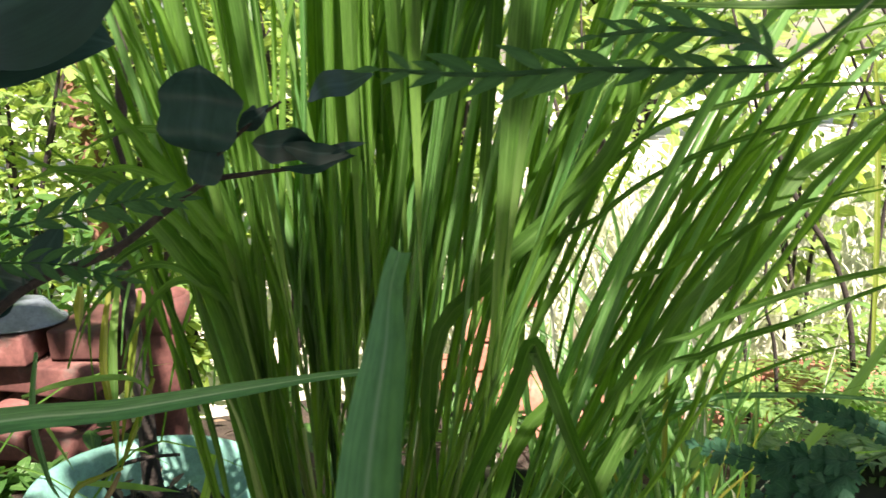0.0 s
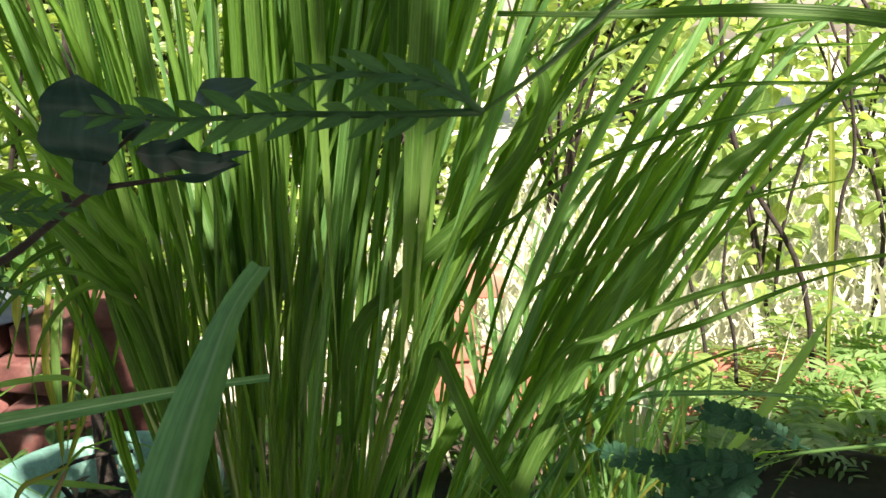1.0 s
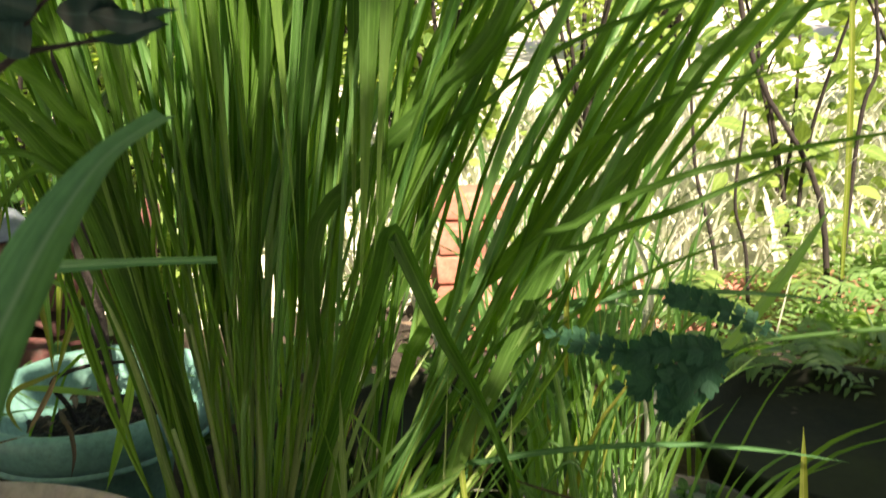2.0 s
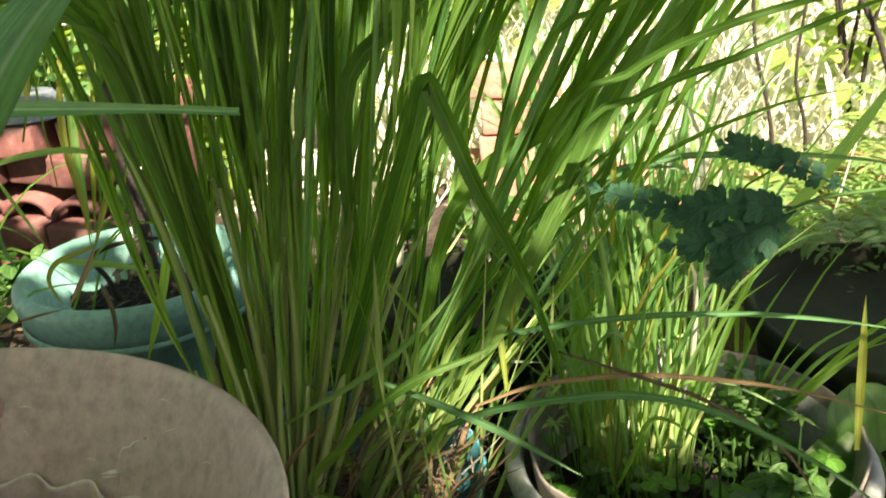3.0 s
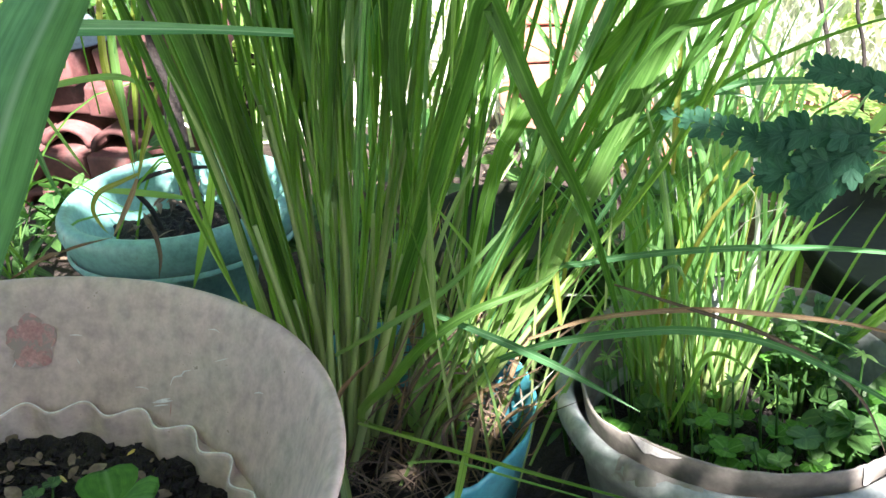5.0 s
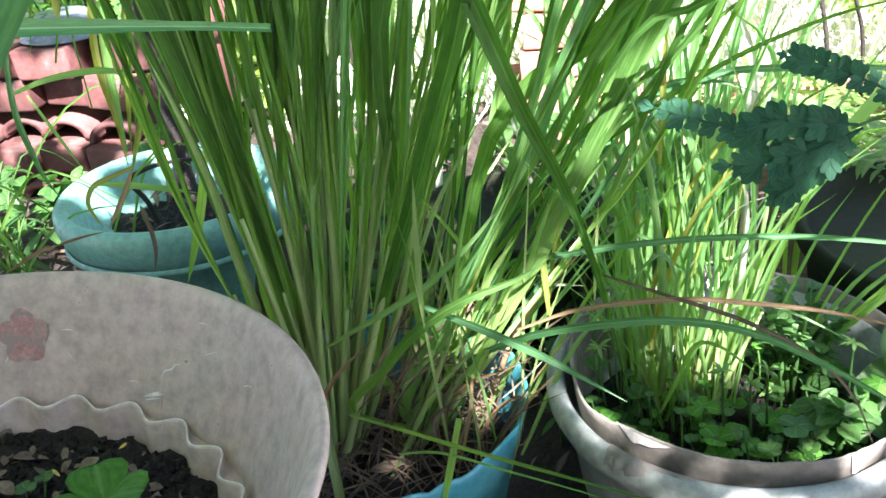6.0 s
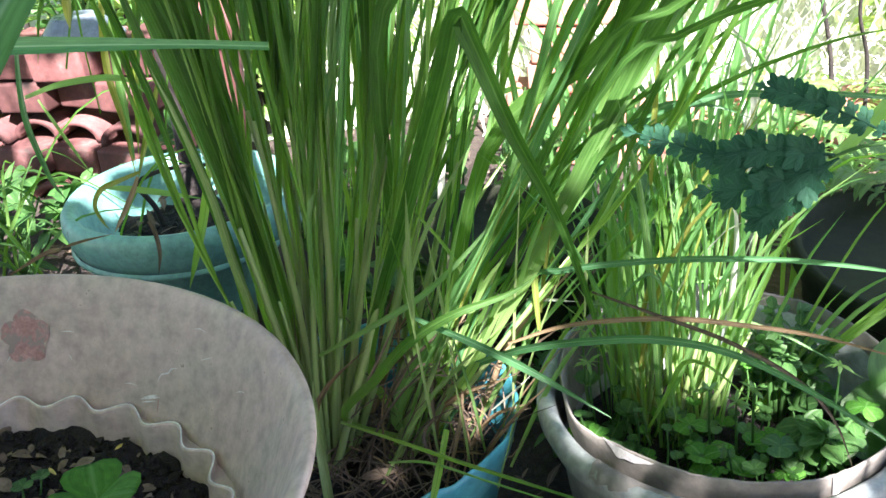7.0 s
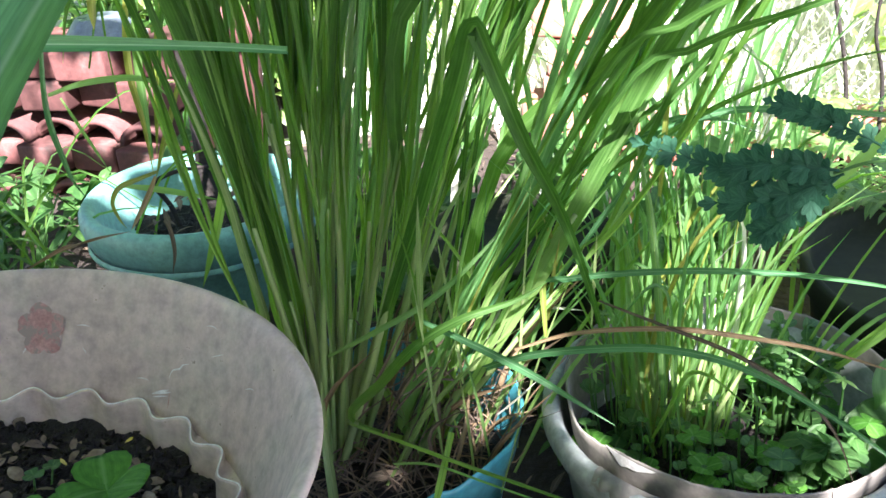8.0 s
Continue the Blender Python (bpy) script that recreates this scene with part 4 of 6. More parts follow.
strap([(-0.1, 0.68, 0.15), (-0.1, 0.69, 0.45), (-0.154, 0.72, 0.734), (-0.233, 0.8, 0.698), (-0.334, 0.87, 0.64), (-0.38, 0.9, 0.566), (-0.393, 0.9, 0.497)], 0.0073, LIGHT, n=28, tip=0.3, foot=0.25)
strap([(-0.1, 0.68, 0.15), (-0.1, 0.69, 0.45), (-0.147, 0.72, 0.72), (-0.222, 0.8, 0.682), (-0.307, 0.87, 0.622), (-0.358, 0.9, 0.522), (-0.38, 0.9, 0.407)], 0.0107, GREEN, n=28, tip=0.3, foot=0.25)
strap([(-0.1, 0.68, 0.15), (-0.1, 0.69, 0.45), (-0.14, 0.72, 0.741), (-0.209, 0.8, 0.705), (-0.282, 0.87, 0.647), (-0.353, 0.9, 0.536), (-0.393, 0.9, 0.436)], 0.0064, GREEN, n=28, tip=0.3, foot=0.25)
strap([(-0.1, 0.68, 0.15), (-0.1, 0.69, 0.45), (-0.134, 0.72, 0.726), (-0.199, 0.8, 0.689), (-0.259, 0.87, 0.63), (-0.321, 0.9, 0.514), (-0.355, 0.9, 0.389)], 0.0089, GREEN, n=28, tip=0.3, foot=0.25)
strap([(-0.1, 0.68, 0.15), (-0.1, 0.69, 0.45), (-0.125, 0.72, 0.731), (-0.186, 0.8, 0.695), (-0.23, 0.87, 0.635), (-0.273, 0.9, 0.533), (-0.288, 0.9, 0.432)], 0.0088, LIGHT, n=28, tip=0.3, foot=0.25)
strap([(-0.1, 0.68, 0.15), (-0.1, 0.69, 0.45), (-0.163, 0.72, 0.717), (-0.248, 0.8, 0.679), (-0.365, 0.87, 0.62), (-0.428, 0.9, 0.559), (-0.46, 0.9, 0.481)], 0.0093, GREEN, n=28, tip=0.3, foot=0.25)
strap([(-0.1, 0.68, 0.15), (-0.1, 0.69, 0.45), (-0.169, 0.72, 0.733), (-0.259, 0.8, 0.698), (-0.391, 0.87, 0.641), (-0.428, 0.9, 0.534), (-0.43, 0.9, 0.427)], 0.0069, GREEN, n=28, tip=0.3, foot=0.25)
strap([(-0.1, 0.68, 0.15), (-0.1, 0.69, 0.45), (-0.117, 0.72, 0.752), (-0.172, 0.8, 0.718), (-0.202, 0.87, 0.66), (-0.245, 0.9, 0.506), (-0.256, 0.9, 0.376)], 0.0098, GREEN, n=28, tip=0.3, foot=0.25)
strap([(-0.1, 0.68, 0.15), (-0.1, 0.69, 0.45), (-0.113, 0.72, 0.737), (-0.165, 0.8, 0.701), (-0.185, 0.87, 0.641), (-0.222, 0.9, 0.569), (-0.23, 0.9, 0.508)], 0.0069, LIGHT, n=28, tip=0.3, foot=0.25)
strap([(-0.1, 0.68, 0.15), (-0.1, 0.69, 0.45), (-0.151, 0.72, 0.727), (-0.228, 0.8, 0.691), (-0.322, 0.87, 0.632), (-0.356, 0.9, 0.553), (-0.358, 0.9, 0.471)], 0.01, GREEN, n=28, tip=0.3, foot=0.25)
strap([(-0.1, 0.67, 0.15), (-0.152, 0.62, 0.622), (-0.181, 0.6, 0.712), (-0.217, 0.58, 0.777), (-0.25, 0.56, 0.824)], 0.014, GREEN, n=20)
strap([(-0.1, 0.67, 0.15), (-0.154, 0.62, 0.603), (-0.176, 0.58, 0.693), (-0.212, 0.55, 0.742), (-0.248, 0.53, 0.758), (-0.275, 0.51, 0.749)], 0.009, GREEN, n=24)
strap([(-0.1, 0.67, 0.15), (-0.148, 0.62, 0.622), (-0.161, 0.58, 0.706), (-0.19, 0.56, 0.744), (-0.223, 0.54, 0.756), (-0.258, 0.52, 0.735)], 0.008, GREEN, n=24)
strap([(-0.1, 0.67, 0.15), (-0.158, 0.63, 0.59), (-0.18, 0.6, 0.671), (-0.202, 0.58, 0.698), (-0.241, 0.57, 0.679), (-0.263, 0.56, 0.641)], 0.008, GREEN, n=24)
strap([(-0.1, 0.67, 0.15), (-0.149, 0.64, 0.617), (-0.164, 0.62, 0.718), (-0.189, 0.6, 0.77), (-0.221, 0.58, 0.781), (-0.262, 0.56, 0.763)], 0.009, GREEN, n=24)
strap([(-0.1, 0.67, 0.15), (-0.155, 0.62, 0.583), (-0.179, 0.58, 0.662), (-0.21, 0.56, 0.68), (-0.248, 0.55, 0.653), (-0.271, 0.55, 0.608)], 0.006, GREEN, n=24)
strap([(-0.1, 0.67, 0.15), (-0.154, 0.63, 0.58), (-0.173, 0.6, 0.647), (-0.197, 0.58, 0.662), (-0.228, 0.57, 0.629), (-0.246, 0.57, 0.582)], 0.007, GREEN, n=24)

# dead blades beside the clump, whitened as sun glints
strap([(0.063, 0.720, 0.317), (0.057, 0.720, 0.295), (0.049, 0.720, 0.267)], 0.0065, PALEGLARE, name="dead_blade", n=8, twist=0.4, tip=0.6, foot=0.8)
strap([(0.056, 0.720, 0.314), (0.066, 0.720, 0.313), (0.077, 0.720, 0.309)], 0.004, PALEGLARE, name="dead_blade", n=8, twist=0.5)
strap([(0.095, 0.720, 0.309), (0.118, 0.720, 0.310), (0.144, 0.720, 0.309)], 0.0035, PALEGLARE, name="dead_blade", n=8, twist=0.6)
strap([(0.075, 0.620, 0.253), (0.096, 0.620, 0.276), (0.113, 0.620, 0.297)], 0.0022, PALEGLARE, name="dead_blade", n=8, twist=0.6)

# dead straw in and round the blue pot
rng.seed(12)
for k in range(300):
    q, r = rng.uniform(0, 2 * math.pi), 0.122 * math.sqrt(rng.random())
    p = Vector((BX + r * math.cos(q), BY + r * math.sin(q), 0.148 + rng.uniform(0, 0.015)))
    lift, h = rng.uniform(0.002, 0.022), rng.uniform(0, 2 * math.pi)
    way = Vector((math.cos(h), math.sin(h), 0))
    ln = rng.uniform(0.05, 0.15)
    end = p + way * ln
    if (end.x - BX) ** 2 + (end.y - BY) ** 2 > 0.132**2 and (end.x < 0.02 or k % 4):
        continue
    strap([p, p + way * ln * 0.4 + Vector((0, 0, lift)), p + way * ln * 0.8 + Vector((0, 0, lift * 1.1)), end + Vector((0, 0, lift * rng.uniform(0, 1) + (0.04 if end.x > 0.02 else 0)))], rng.uniform(0.001, 0.003), DRY if k % 6 == 0 else STRAW, name="straw", n=7, facing=(0, -0.5, 1), twist=rng.gauss(0, 1))

# a nest of curled brown straw caught between the shoots
for k in range(110):
    c = Vector((rng.gauss(0.012, 0.032), 0.69 + rng.gauss(0, 0.03), rng.uniform(0.16, 0.275)))
    h, ln, tip = rng.uniform(0, 6.28), rng.uniform(0.03, 0.09), rng.gauss(0, 0.35)
    way = Vector((math.cos(h), 0.7 * math.sin(h), tip)).normalized()
    lift = Vector((0, 0, rng.uniform(-0.012, 0.02)))
    strap([c - way * ln * 0.5, c - way * ln * 0.15 + lift, c + way * ln * 0.2 + lift, c + way * ln * 0.5], rng.uniform(0.0009, 0.0024), DRY if k % 5 == 0 else STRAW, name="straw", n=7, facing=(0, -0.7, 0.7), twist=rng.gauss(0, 1))

# ---- grass and weeds in the bucket ----
bucket_grass = thing("grass_clump", (0.24, 0.74, 0.16), "bright sunlit clump of fine grass in the bucket", "grass")
protos = []
for k in range(20):
    ln, sway = rng.uniform(0.24, 0.46), rng.uniform(0.02, 0.15)
    droop = rng.choice((1.0, 0.97, 0.93, 0.86))
    protos.append(blade_mesh("leaf", [(0, 0, 0), (sway * 0.12, 0, ln * 0.35), (sway * 0.45, 0, ln * 0.72), (sway, 0, ln * droop)], rng.uniform(0.0032, 0.0078), n=10, facing=(rng.gauss(0, 0.5), -1, 0.2), twist=rng.gauss(0, 0.9), foot=0.5))
for k in range(92):
    q, r = rng.uniform(0, 2 * math.pi), math.sqrt(rng.random())
    x, y = 0.235 + 0.06 * r * math.cos(q), 0.765 + 0.065 * r * math.sin(q)
    pick = rng.randrange(20)
    # a few near-white blades stand in for glints
    ob = linked("leaf", protos[pick], GREEN if pick % 5 == 0 else YELLOW if pick == 7 else PALEGLARE if pick == 18 else FEATHER if pick % 4 == 1 else LIGHT, bucket_grass)
    ob.matrix_basis = pose(x, y, 0.155, rng.gauss(-2, 6), rng.gauss(1, 8), rng.uniform(0, 360)) @ Matrix.Diagonal((1, 1, rng.uniform(0.7, 1.15), 1))
for k in range(16):
    q, r = rng.uniform(0, 2 * math.pi), math.sqrt(rng.random())
    p = Vector((0.23 + 0.045 * r * math.cos(q), 0.745 + 0.03 * r * math.sin(q), 0.15))
    way = Vector((rng.gauss(0, 0.18), rng.gauss(0, 0.12), 1)).normalized()
    bm = bmesh.new()
    tube(bm, [p, p + way * 0.05, p + way * rng.uniform(0.09, 0.17)], [0.0034, 0.0027, 0.0015], 7, 6)
    part("stalk", bm, SHEATH, bucket_grass)
# blades that kink over and cross the others
for k in range(7):
    q = rng.uniform(0, 2 * math.pi)
    p = Vector((0.24 + 0.05 * math.cos(q), 0.745 + 0.05 * math.sin(q), 0.16))
    up = Vector((rng.gauss(0.0, 0.25), rng.gauss(-0.05, 0.15), 1)).normalized()
    ln, side = rng.uniform(0.12, 0.26), rng.choice((-1, -1, 1)) * rng.uniform(0.05, 0.16)
    top = p + up * ln
    strap([p, p + up * ln * 0.6, top, top + Vector((side * 0.35, -0.01, 0.004)), top + Vector((side, -0.03, -rng.uniform(0.0, 0.07)))], rng.uniform(0.0035, 0.006), rng.choice((LIGHT, LIGHT, FEATHER, GREEN)), bucket_grass, n=16, facing=(rng.gauss(0, 0.4), -0.8, 0.5), twist=rng.gauss(0, 0.5), fold=0.3)
# a fan of blades that leans over the far rim
for k in range(8):
    p = Vector((0.315 + rng.gauss(0, 0.012), 0.765 + rng.gauss(0, 0.015), 0.16))
    lean, ln = rng.uniform(0.15, 0.95), rng.uniform(0.16, 0.3)
    way = Vector((lean, rng.gauss(0.08, 0.12), 1)).normalized()
    strap([p, p + way * ln * 0.4, p + way * ln * 0.75 + Vector((lean * 0.01, 0, 0)), p + way * ln + Vector((lean * 0.04, 0, -0.03 * abs(lean)))], rng.uniform(0.0035, 0.0068), GREEN if k % 3 else LIGHT, bucket_grass, n=10, facing=(rng.gauss(0, 0.4), -1, 0.2), twist=rng.gauss(0, 0.4))


def clover_leaf(name, at, size, heading, stalk_from, parent, material=HERB, tilt=0.15):
    places = [(Vector(at), heading + j * 2.0944, tilt + rng.uniform(-0.08, 0.08), rng.uniform(-0.1, 0.1), size) for j in range(3)]
    ob = linked(name, many_leaves(name, places, "heart"), material, parent)
    bm = bmesh.new()
    a, b = Vector(stalk_from), Vector(at)
    tube(bm, [a, (a + b) / 2 + Vector((0.004, -0.004, 0.004)), b], [0.0011, 0.0009], 6, 8)
    part("leaf_stalk", bm, HERB, parent)
    return ob


weeds = thing("weeds", (RX, RY, 0.16), "low leafy weeds covering the soil of the bucket", "weed")
for k in range(210):
    q, r = rng.uniform(0, 2 * math.pi), 0.134 * math.sqrt(rng.random())
    x, y, z = RX + r * math.cos(q), RY + r * math.sin(q), 0.165 + rng.uniform(0.0, 0.035)
    if y > 0.74 and x < 0.3:
        continue
    clover_leaf("leaf", (x, y, z + (0.03 if k % 7 == 0 else 0)), rng.choice((0.004, 0.006, 0.008, 0.011, 0.016)), rng.uniform(0, 6), (x + rng.gauss(0, 0.006), y + rng.gauss(0, 0.006), 0.155), weeds, CLOVER if k % 3 == 0 else HERB, tilt=rng.uniform(-0.5, 0.8))
chick = thing("weed_rosette", (0.3, 0.66, 0.17), "pale green star-shaped weed rosette on thin stems", "weed")
for cx, cy, cz in ((0.285, 0.655, 0.255), (0.3, 0.665, 0.262), (0.262, 0.66, 0.262), (0.155, 0.69, 0.262), (0.148, 0.71, 0.285), (0.168, 0.705, 0.272), (0.16, 0.73, 0.3), (0.375, 0.70, 0.27)):
    bm = bmesh.new()
    tube(bm, [(cx + 0.01, cy + 0.02, 0.16), (cx + 0.004, cy + 0.006, 0.21), (cx, cy, cz)], [0.0014, 0.001], 6, 8)
    part("stem", bm, HERB, chick)
    places = [(Vector((cx, cy, cz)), rng.uniform(0, 6.28), rng.uniform(-0.4, 0.7), rng.uniform(-0.3, 0.3), rng.uniform(0.007, 0.016)) for j in range(14)]
    # rosettes on the left take the sunlit leaf colour
    tagged(linked("rosette", many_leaves("rosette", places, "lance"), FEATHER if cx < 0.2 else LIGHT, chick), kind="stuff")

# broad soft leaves rising at the back of the bucket
broad = thing("broad_leaf_weed", (0.38, 0.735, 0.16), "broad thin sunlit green leaves on a bucket weed", "weed")
for foot, tip, size in (((0.455, 0.7, 0.192), (0.388, 0.722, 0.214), 0.075), ((0.452, 0.735, 0.205), (0.43, 0.745, 0.275), 0.078)):
    data = many_leaves("leaf", [(Vector((0, 0, 0)), 0, 0, 0, size)], "round", 20, 0.16)
    ob = linked("leaf", data, HERB, broad)
    y = (Vector(tip) - Vector(foot)).normalized()
    x = y.cross(Vector((0.1, -0.8, 0.6))).normalized()
    ob.matrix_basis = Matrix.Translation(foot) @ Matrix((x, y, x.cross(y))).transposed().to_4x4()
    bm = bmesh.new()
    tube(bm, [(0.39, 0.74, 0.155), (0.42, 0.735, 0.18), foot], [0.0018, 0.0012], 6, 8)
    part("leaf_stalk", bm, HERB, broad)

# ---- clover and litter in the planter ----
rng.seed(13)
clover = thing("clover", (-0.222, 0.471, 0.235), "bright green three-lobed clover seedling in dark soil", "clover")
clover_leaf("leaf", (-0.21, 0.45, 0.27), 0.036, 0.62, (-0.215, 0.45, 0.215), clover, CLOVER, tilt=0.3)
clover_leaf("leaf", (-0.262, 0.43, 0.25), 0.026, 1.4, (-0.25, 0.44, 0.215), clover, CLOVER)
clover_leaf("leaf", (-0.3, 0.475, 0.25), 0.009, 0.9, (-0.3, 0.47, 0.23), clover)
clover_leaf("leaf", (-0.292, 0.49, 0.249), 0.008, 0.3, (-0.292, 0.48, 0.23), clover)
chips = []
for k in range(420):
    q, r = rng.uniform(0, 2 * math.pi), 0.21 * math.sqrt(rng.random())
    x, y = r * math.cos(q), SQ * r * math.sin(q)
    chips.append((Vector((PX + x, PY + y, 0.2345 + soil_height(x, y, 0.013, 3.0) + rng.uniform(0, 0.003))), rng.uniform(0, 6.28), rng.gauss(0, 0.35), rng.gauss(0, 0.45), rng.uniform(0.005, 0.022)))
for name, bits, shape, mat, label in (("leaf_litter", chips[:300], "oval", LITTER, "broken dry leaf bits on the planter soil"), ("twig_litter", chips[300:402], "lance", LITTER, "bits of straw on the planter soil"), ("yellow_litter", chips[402:], "lance", YELLOWBIT, "small yellow fallen leaflets on the planter soil")):
    ob = linked(name, many_leaves(name, bits, shape), mat)
    tagged(ob, label, "leaf litter", kind="stuff")

verts, faces = [], []
for k in range(1800):
    q, r = rng.uniform(0, 2 * math.pi), 0.215 * math.sqrt(rng.random())
    x, y = r * math.cos(q), SQ * r * math.sin(q)
    c = Vector((PX + x, PY + y, 0.233 + soil_height(x, y, 0.013, 3.0) + rng.uniform(0, 0.003)))
    size = rng.choice((0.002, 0.003, 0.003, 0.005, 0.007))
    turn = Euler((rng.uniform(0, 6), rng.uniform(0, 6), rng.uniform(0, 6))).to_matrix()
    n = len(verts)
    for d in ((1, 0, 0), (-1, 0, 0), (0, 1, 0), (0, -1, 0), (0, 0, 1), (0, 0, -1)):
        verts.append(c + turn @ (Vector(d) * size * rng.uniform(0.6, 1.2)))
    faces += [(n + i, n + j, n + m) for i in (0, 1) for j in (2, 3) for m in (4, 5)]
data = bpy.data.meshes.new("soil_crumbs")
data.from_pydata([tuple(v) for v in verts], [], faces)
tagged(linked("soil_crumbs", data, SOIL), "loose black crumbs of soil in the grey planter", "soil", kind="stuff")

for name, x0, y0, r0, z0, n, label in (("leaf_litter", GX, GY, 0.11, 0.174, 40, "dry leaf bits on the soil of the teal bowl"), ("leaf_litter", BX, BY, 0.13, 0.152, 24, "dry leaf bits at the foot of the lemongrass")):
    bits = []
    for k in range(n):
        q, r = rng.uniform(0, 2 * math.pi), r0 * math.sqrt(rng.random())
        bits.append((Vector((x0 + r * math.cos(q), y0 + r * math.sin(q), z0 + rng.uniform(0.002, 0.012))), rng.uniform(0, 6.28), rng.gauss(0, 0.4), rng.gauss(0, 0.4), rng.uniform(0.012, 0.05)))
    tagged(linked(name, many_leaves(name, bits, "lance"), STRAW), label, "leaf litter", kind="stuff")

# ---- litter and herbs on the bed ----
bits = []
for k in range(1500):
    x, y = rng.uniform(-1.4, 1.4), rng.uniform(0.3, 2.1)
    bits.append((Vector((x, y, 0.012 + rng.uniform(0, 0.02))), rng.uniform(0, 6.28), rng.gauss(0, 0.4), rng.gauss(0, 0.4), rng.uniform(0.012, 0.05)))
tagged(linked("leaf_litter", many_leaves("leaf_litter", bits, "lance"), STRAW), "dry straw and fallen leaves on the bed", "leaf litter", kind="stuff")


def low_herb(name, x, y, r, height, count, size, shape, material, label, base=0.0):
    plant = thing(name, (x, y, base), label, "plant")
    bm = bmesh.new()
    leaves = []
    for k in range(max(4, count // 14)):
        q, d = rng.uniform(0, 6.28), r * math.sqrt(rng.random())
        tip = Vector((x + d * math.cos(q), y + d * math.sin(q), base + height * rng.uniform(0.6, 1.0)))
        foot = Vector((x + 0.35 * d * math.cos(q), y + 0.35 * d * math.sin(q), base))
        tube(bm, [foot, (foot + tip) / 2 + Vector((0, 0, 0.03)), tip], [0.003, 0.0015], 5, 6)
        for j in range(14):
            f = rng.uniform(0.3, 1.0)
            p = foot.lerp(tip, f) + Vector((0, 0, 0.06 * f * (1 - f)))
            leaves.append((p, rng.uniform(0, 6.28), rng.gauss(0.1, 0.45), rng.gauss(0, 0.4), size * rng.uniform(0.6, 1.2)))
    tagged(part("stem", bm, HERB, plant), kind="stuff")
    tagged(linked("foliage", many_leaves("foliage", leaves, shape), material, plant), kind="stuff")
    return plant


def ferny(name, x, y, base, fronds, length, material, label, spread=1.0):
    """A herb with feathered leaves: a midrib with leaflets in pairs."""
    plant = thing(name, (x, y, base), label, "plant")
    for k in range(fronds):
        h = rng.uniform(0, 6.28)
        rise = rng.uniform(0.3, 1.0)
        ln = length * rng.uniform(0.6, 1.1)
        foot = Vector((x + rng.gauss(0, 0.05) * spread, y + rng.gauss(0, 0.05) * spread, base + rng.uniform(0, 0.12)))
        way = Vector((math.cos(h), math.sin(h), 0))
        at = spline([foot, foot + way * ln * 0.4 + Vector((0, 0, ln * rise * 0.5)), foot + way * ln * 0.95 + Vector((0, 0, ln * rise * 0.5))], 12)
        leaves = []
        for i in range(2, 13):
            for side in (-1, 1):
                leaves.append((at[i], h - math.pi / 2 + side * 0.95, rng.uniform(-0.3, 0.2), side * 0.2, ln * 0.26 * math.sin(math.pi * (i + 1) / 15.5)))
        linked("leaf", many_leaves("leaf", leaves, "lance"), material, plant)
    return plant


low_herb("herb", -0.78, 0.98, 0.16, 0.22, 120, 0.05, "lance", HERB, "leafy green weed beside the teal bowl")
low_herb("herb", -0.95, 1.25, 0.2, 0.2, 110, 0.05, "oval", HERB, "leafy green weed before the brick stack")
low_herb("herb", 0.37, 0.66, 0.04, 0.08, 56, 0.024, "oval", HERB, "broad-leaved bright weeds growing in the bucket", 0.16)
low_herb("herb", -0.86, 1.08, 0.18, 0.26, 130, 0.06, "lance", HERB, "narrow-leaved sunlit weed beside the bowl")
low_herb("herb", -0.72, 1.38, 0.16, 0.2, 90, 0.05, "oval", HERB, "leafy weed behind the teal bowl")
low_herb("herb", -0.3, 1.35, 0.2, 0.2, 110, 0.05, "oval", HERB, "low sunlit weeds behind the lemongrass")
low_herb("herb", 0.26, 1.0, 0.12, 0.36, 90, 0.05, "round", HERB, "round-leaved sunlit weed behind the bucket")
round_weed = thing("round_leaf_weed", (0.3, 1.12, 0), "round scalloped leaf on a thin stalk, paled for full sun", "weed")
for at, size, heading, lean in (((0.297, 1.085, 0.252), 0.06, 0.3, 0.9), ((0.268, 1.09, 0.268), 0.042, 1.1, 0.7), ((0.31, 1.13, 0.215), 0.05, -0.9, 0.6)):
    rim = [(0.5 * (1 + 0.05 * math.sin(9 * q)) * math.cos(q), 0.5 + 0.5 * (1 + 0.05 * math.sin(9 * q)) * math.sin(q)) for q in (2 * math.pi * k / 54 for k in range(54))]
    verts = [(0, 0.45 * size, -0.006)] + [(x * size, y * size, 0.003 * math.sin(k * 0.7)) for k, (x, y) in enumerate(rim)]
    data = strips("leaf", verts, [(0, 1 + k, 1 + (k + 1) % 54) for k in range(54)], [(0.2, 0.1)] + [(0.2 + 0.1 * x, 0.3 * y) for x, y in rim])
    # the pale colour stands in for full sun on this leaf
    ob = linked("leaf", data, FEATHER, round_weed)
    ob.matrix_basis = Matrix.Translation(at) @ Matrix.Rotation(heading, 4, "Z") @ Matrix.Rotation(lean, 4, "X")
    bm = bmesh.new()
    tube(bm, [(0.3, 1.12, 0.0), (at[0], at[1] + 0.02, at[2] * 0.6), Vector(at) + Vector((0, 0.006, 0.012))], [0.0018, 0.0012], 6, 8)
    part("leaf_stalk", bm, HERB, round_weed)
low_herb("herb", 0.345, 0.765, 0.05, 0.11, 240, 0.015, "oval", HERB, "small-leaved weeds along the bucket wall", 0.16)
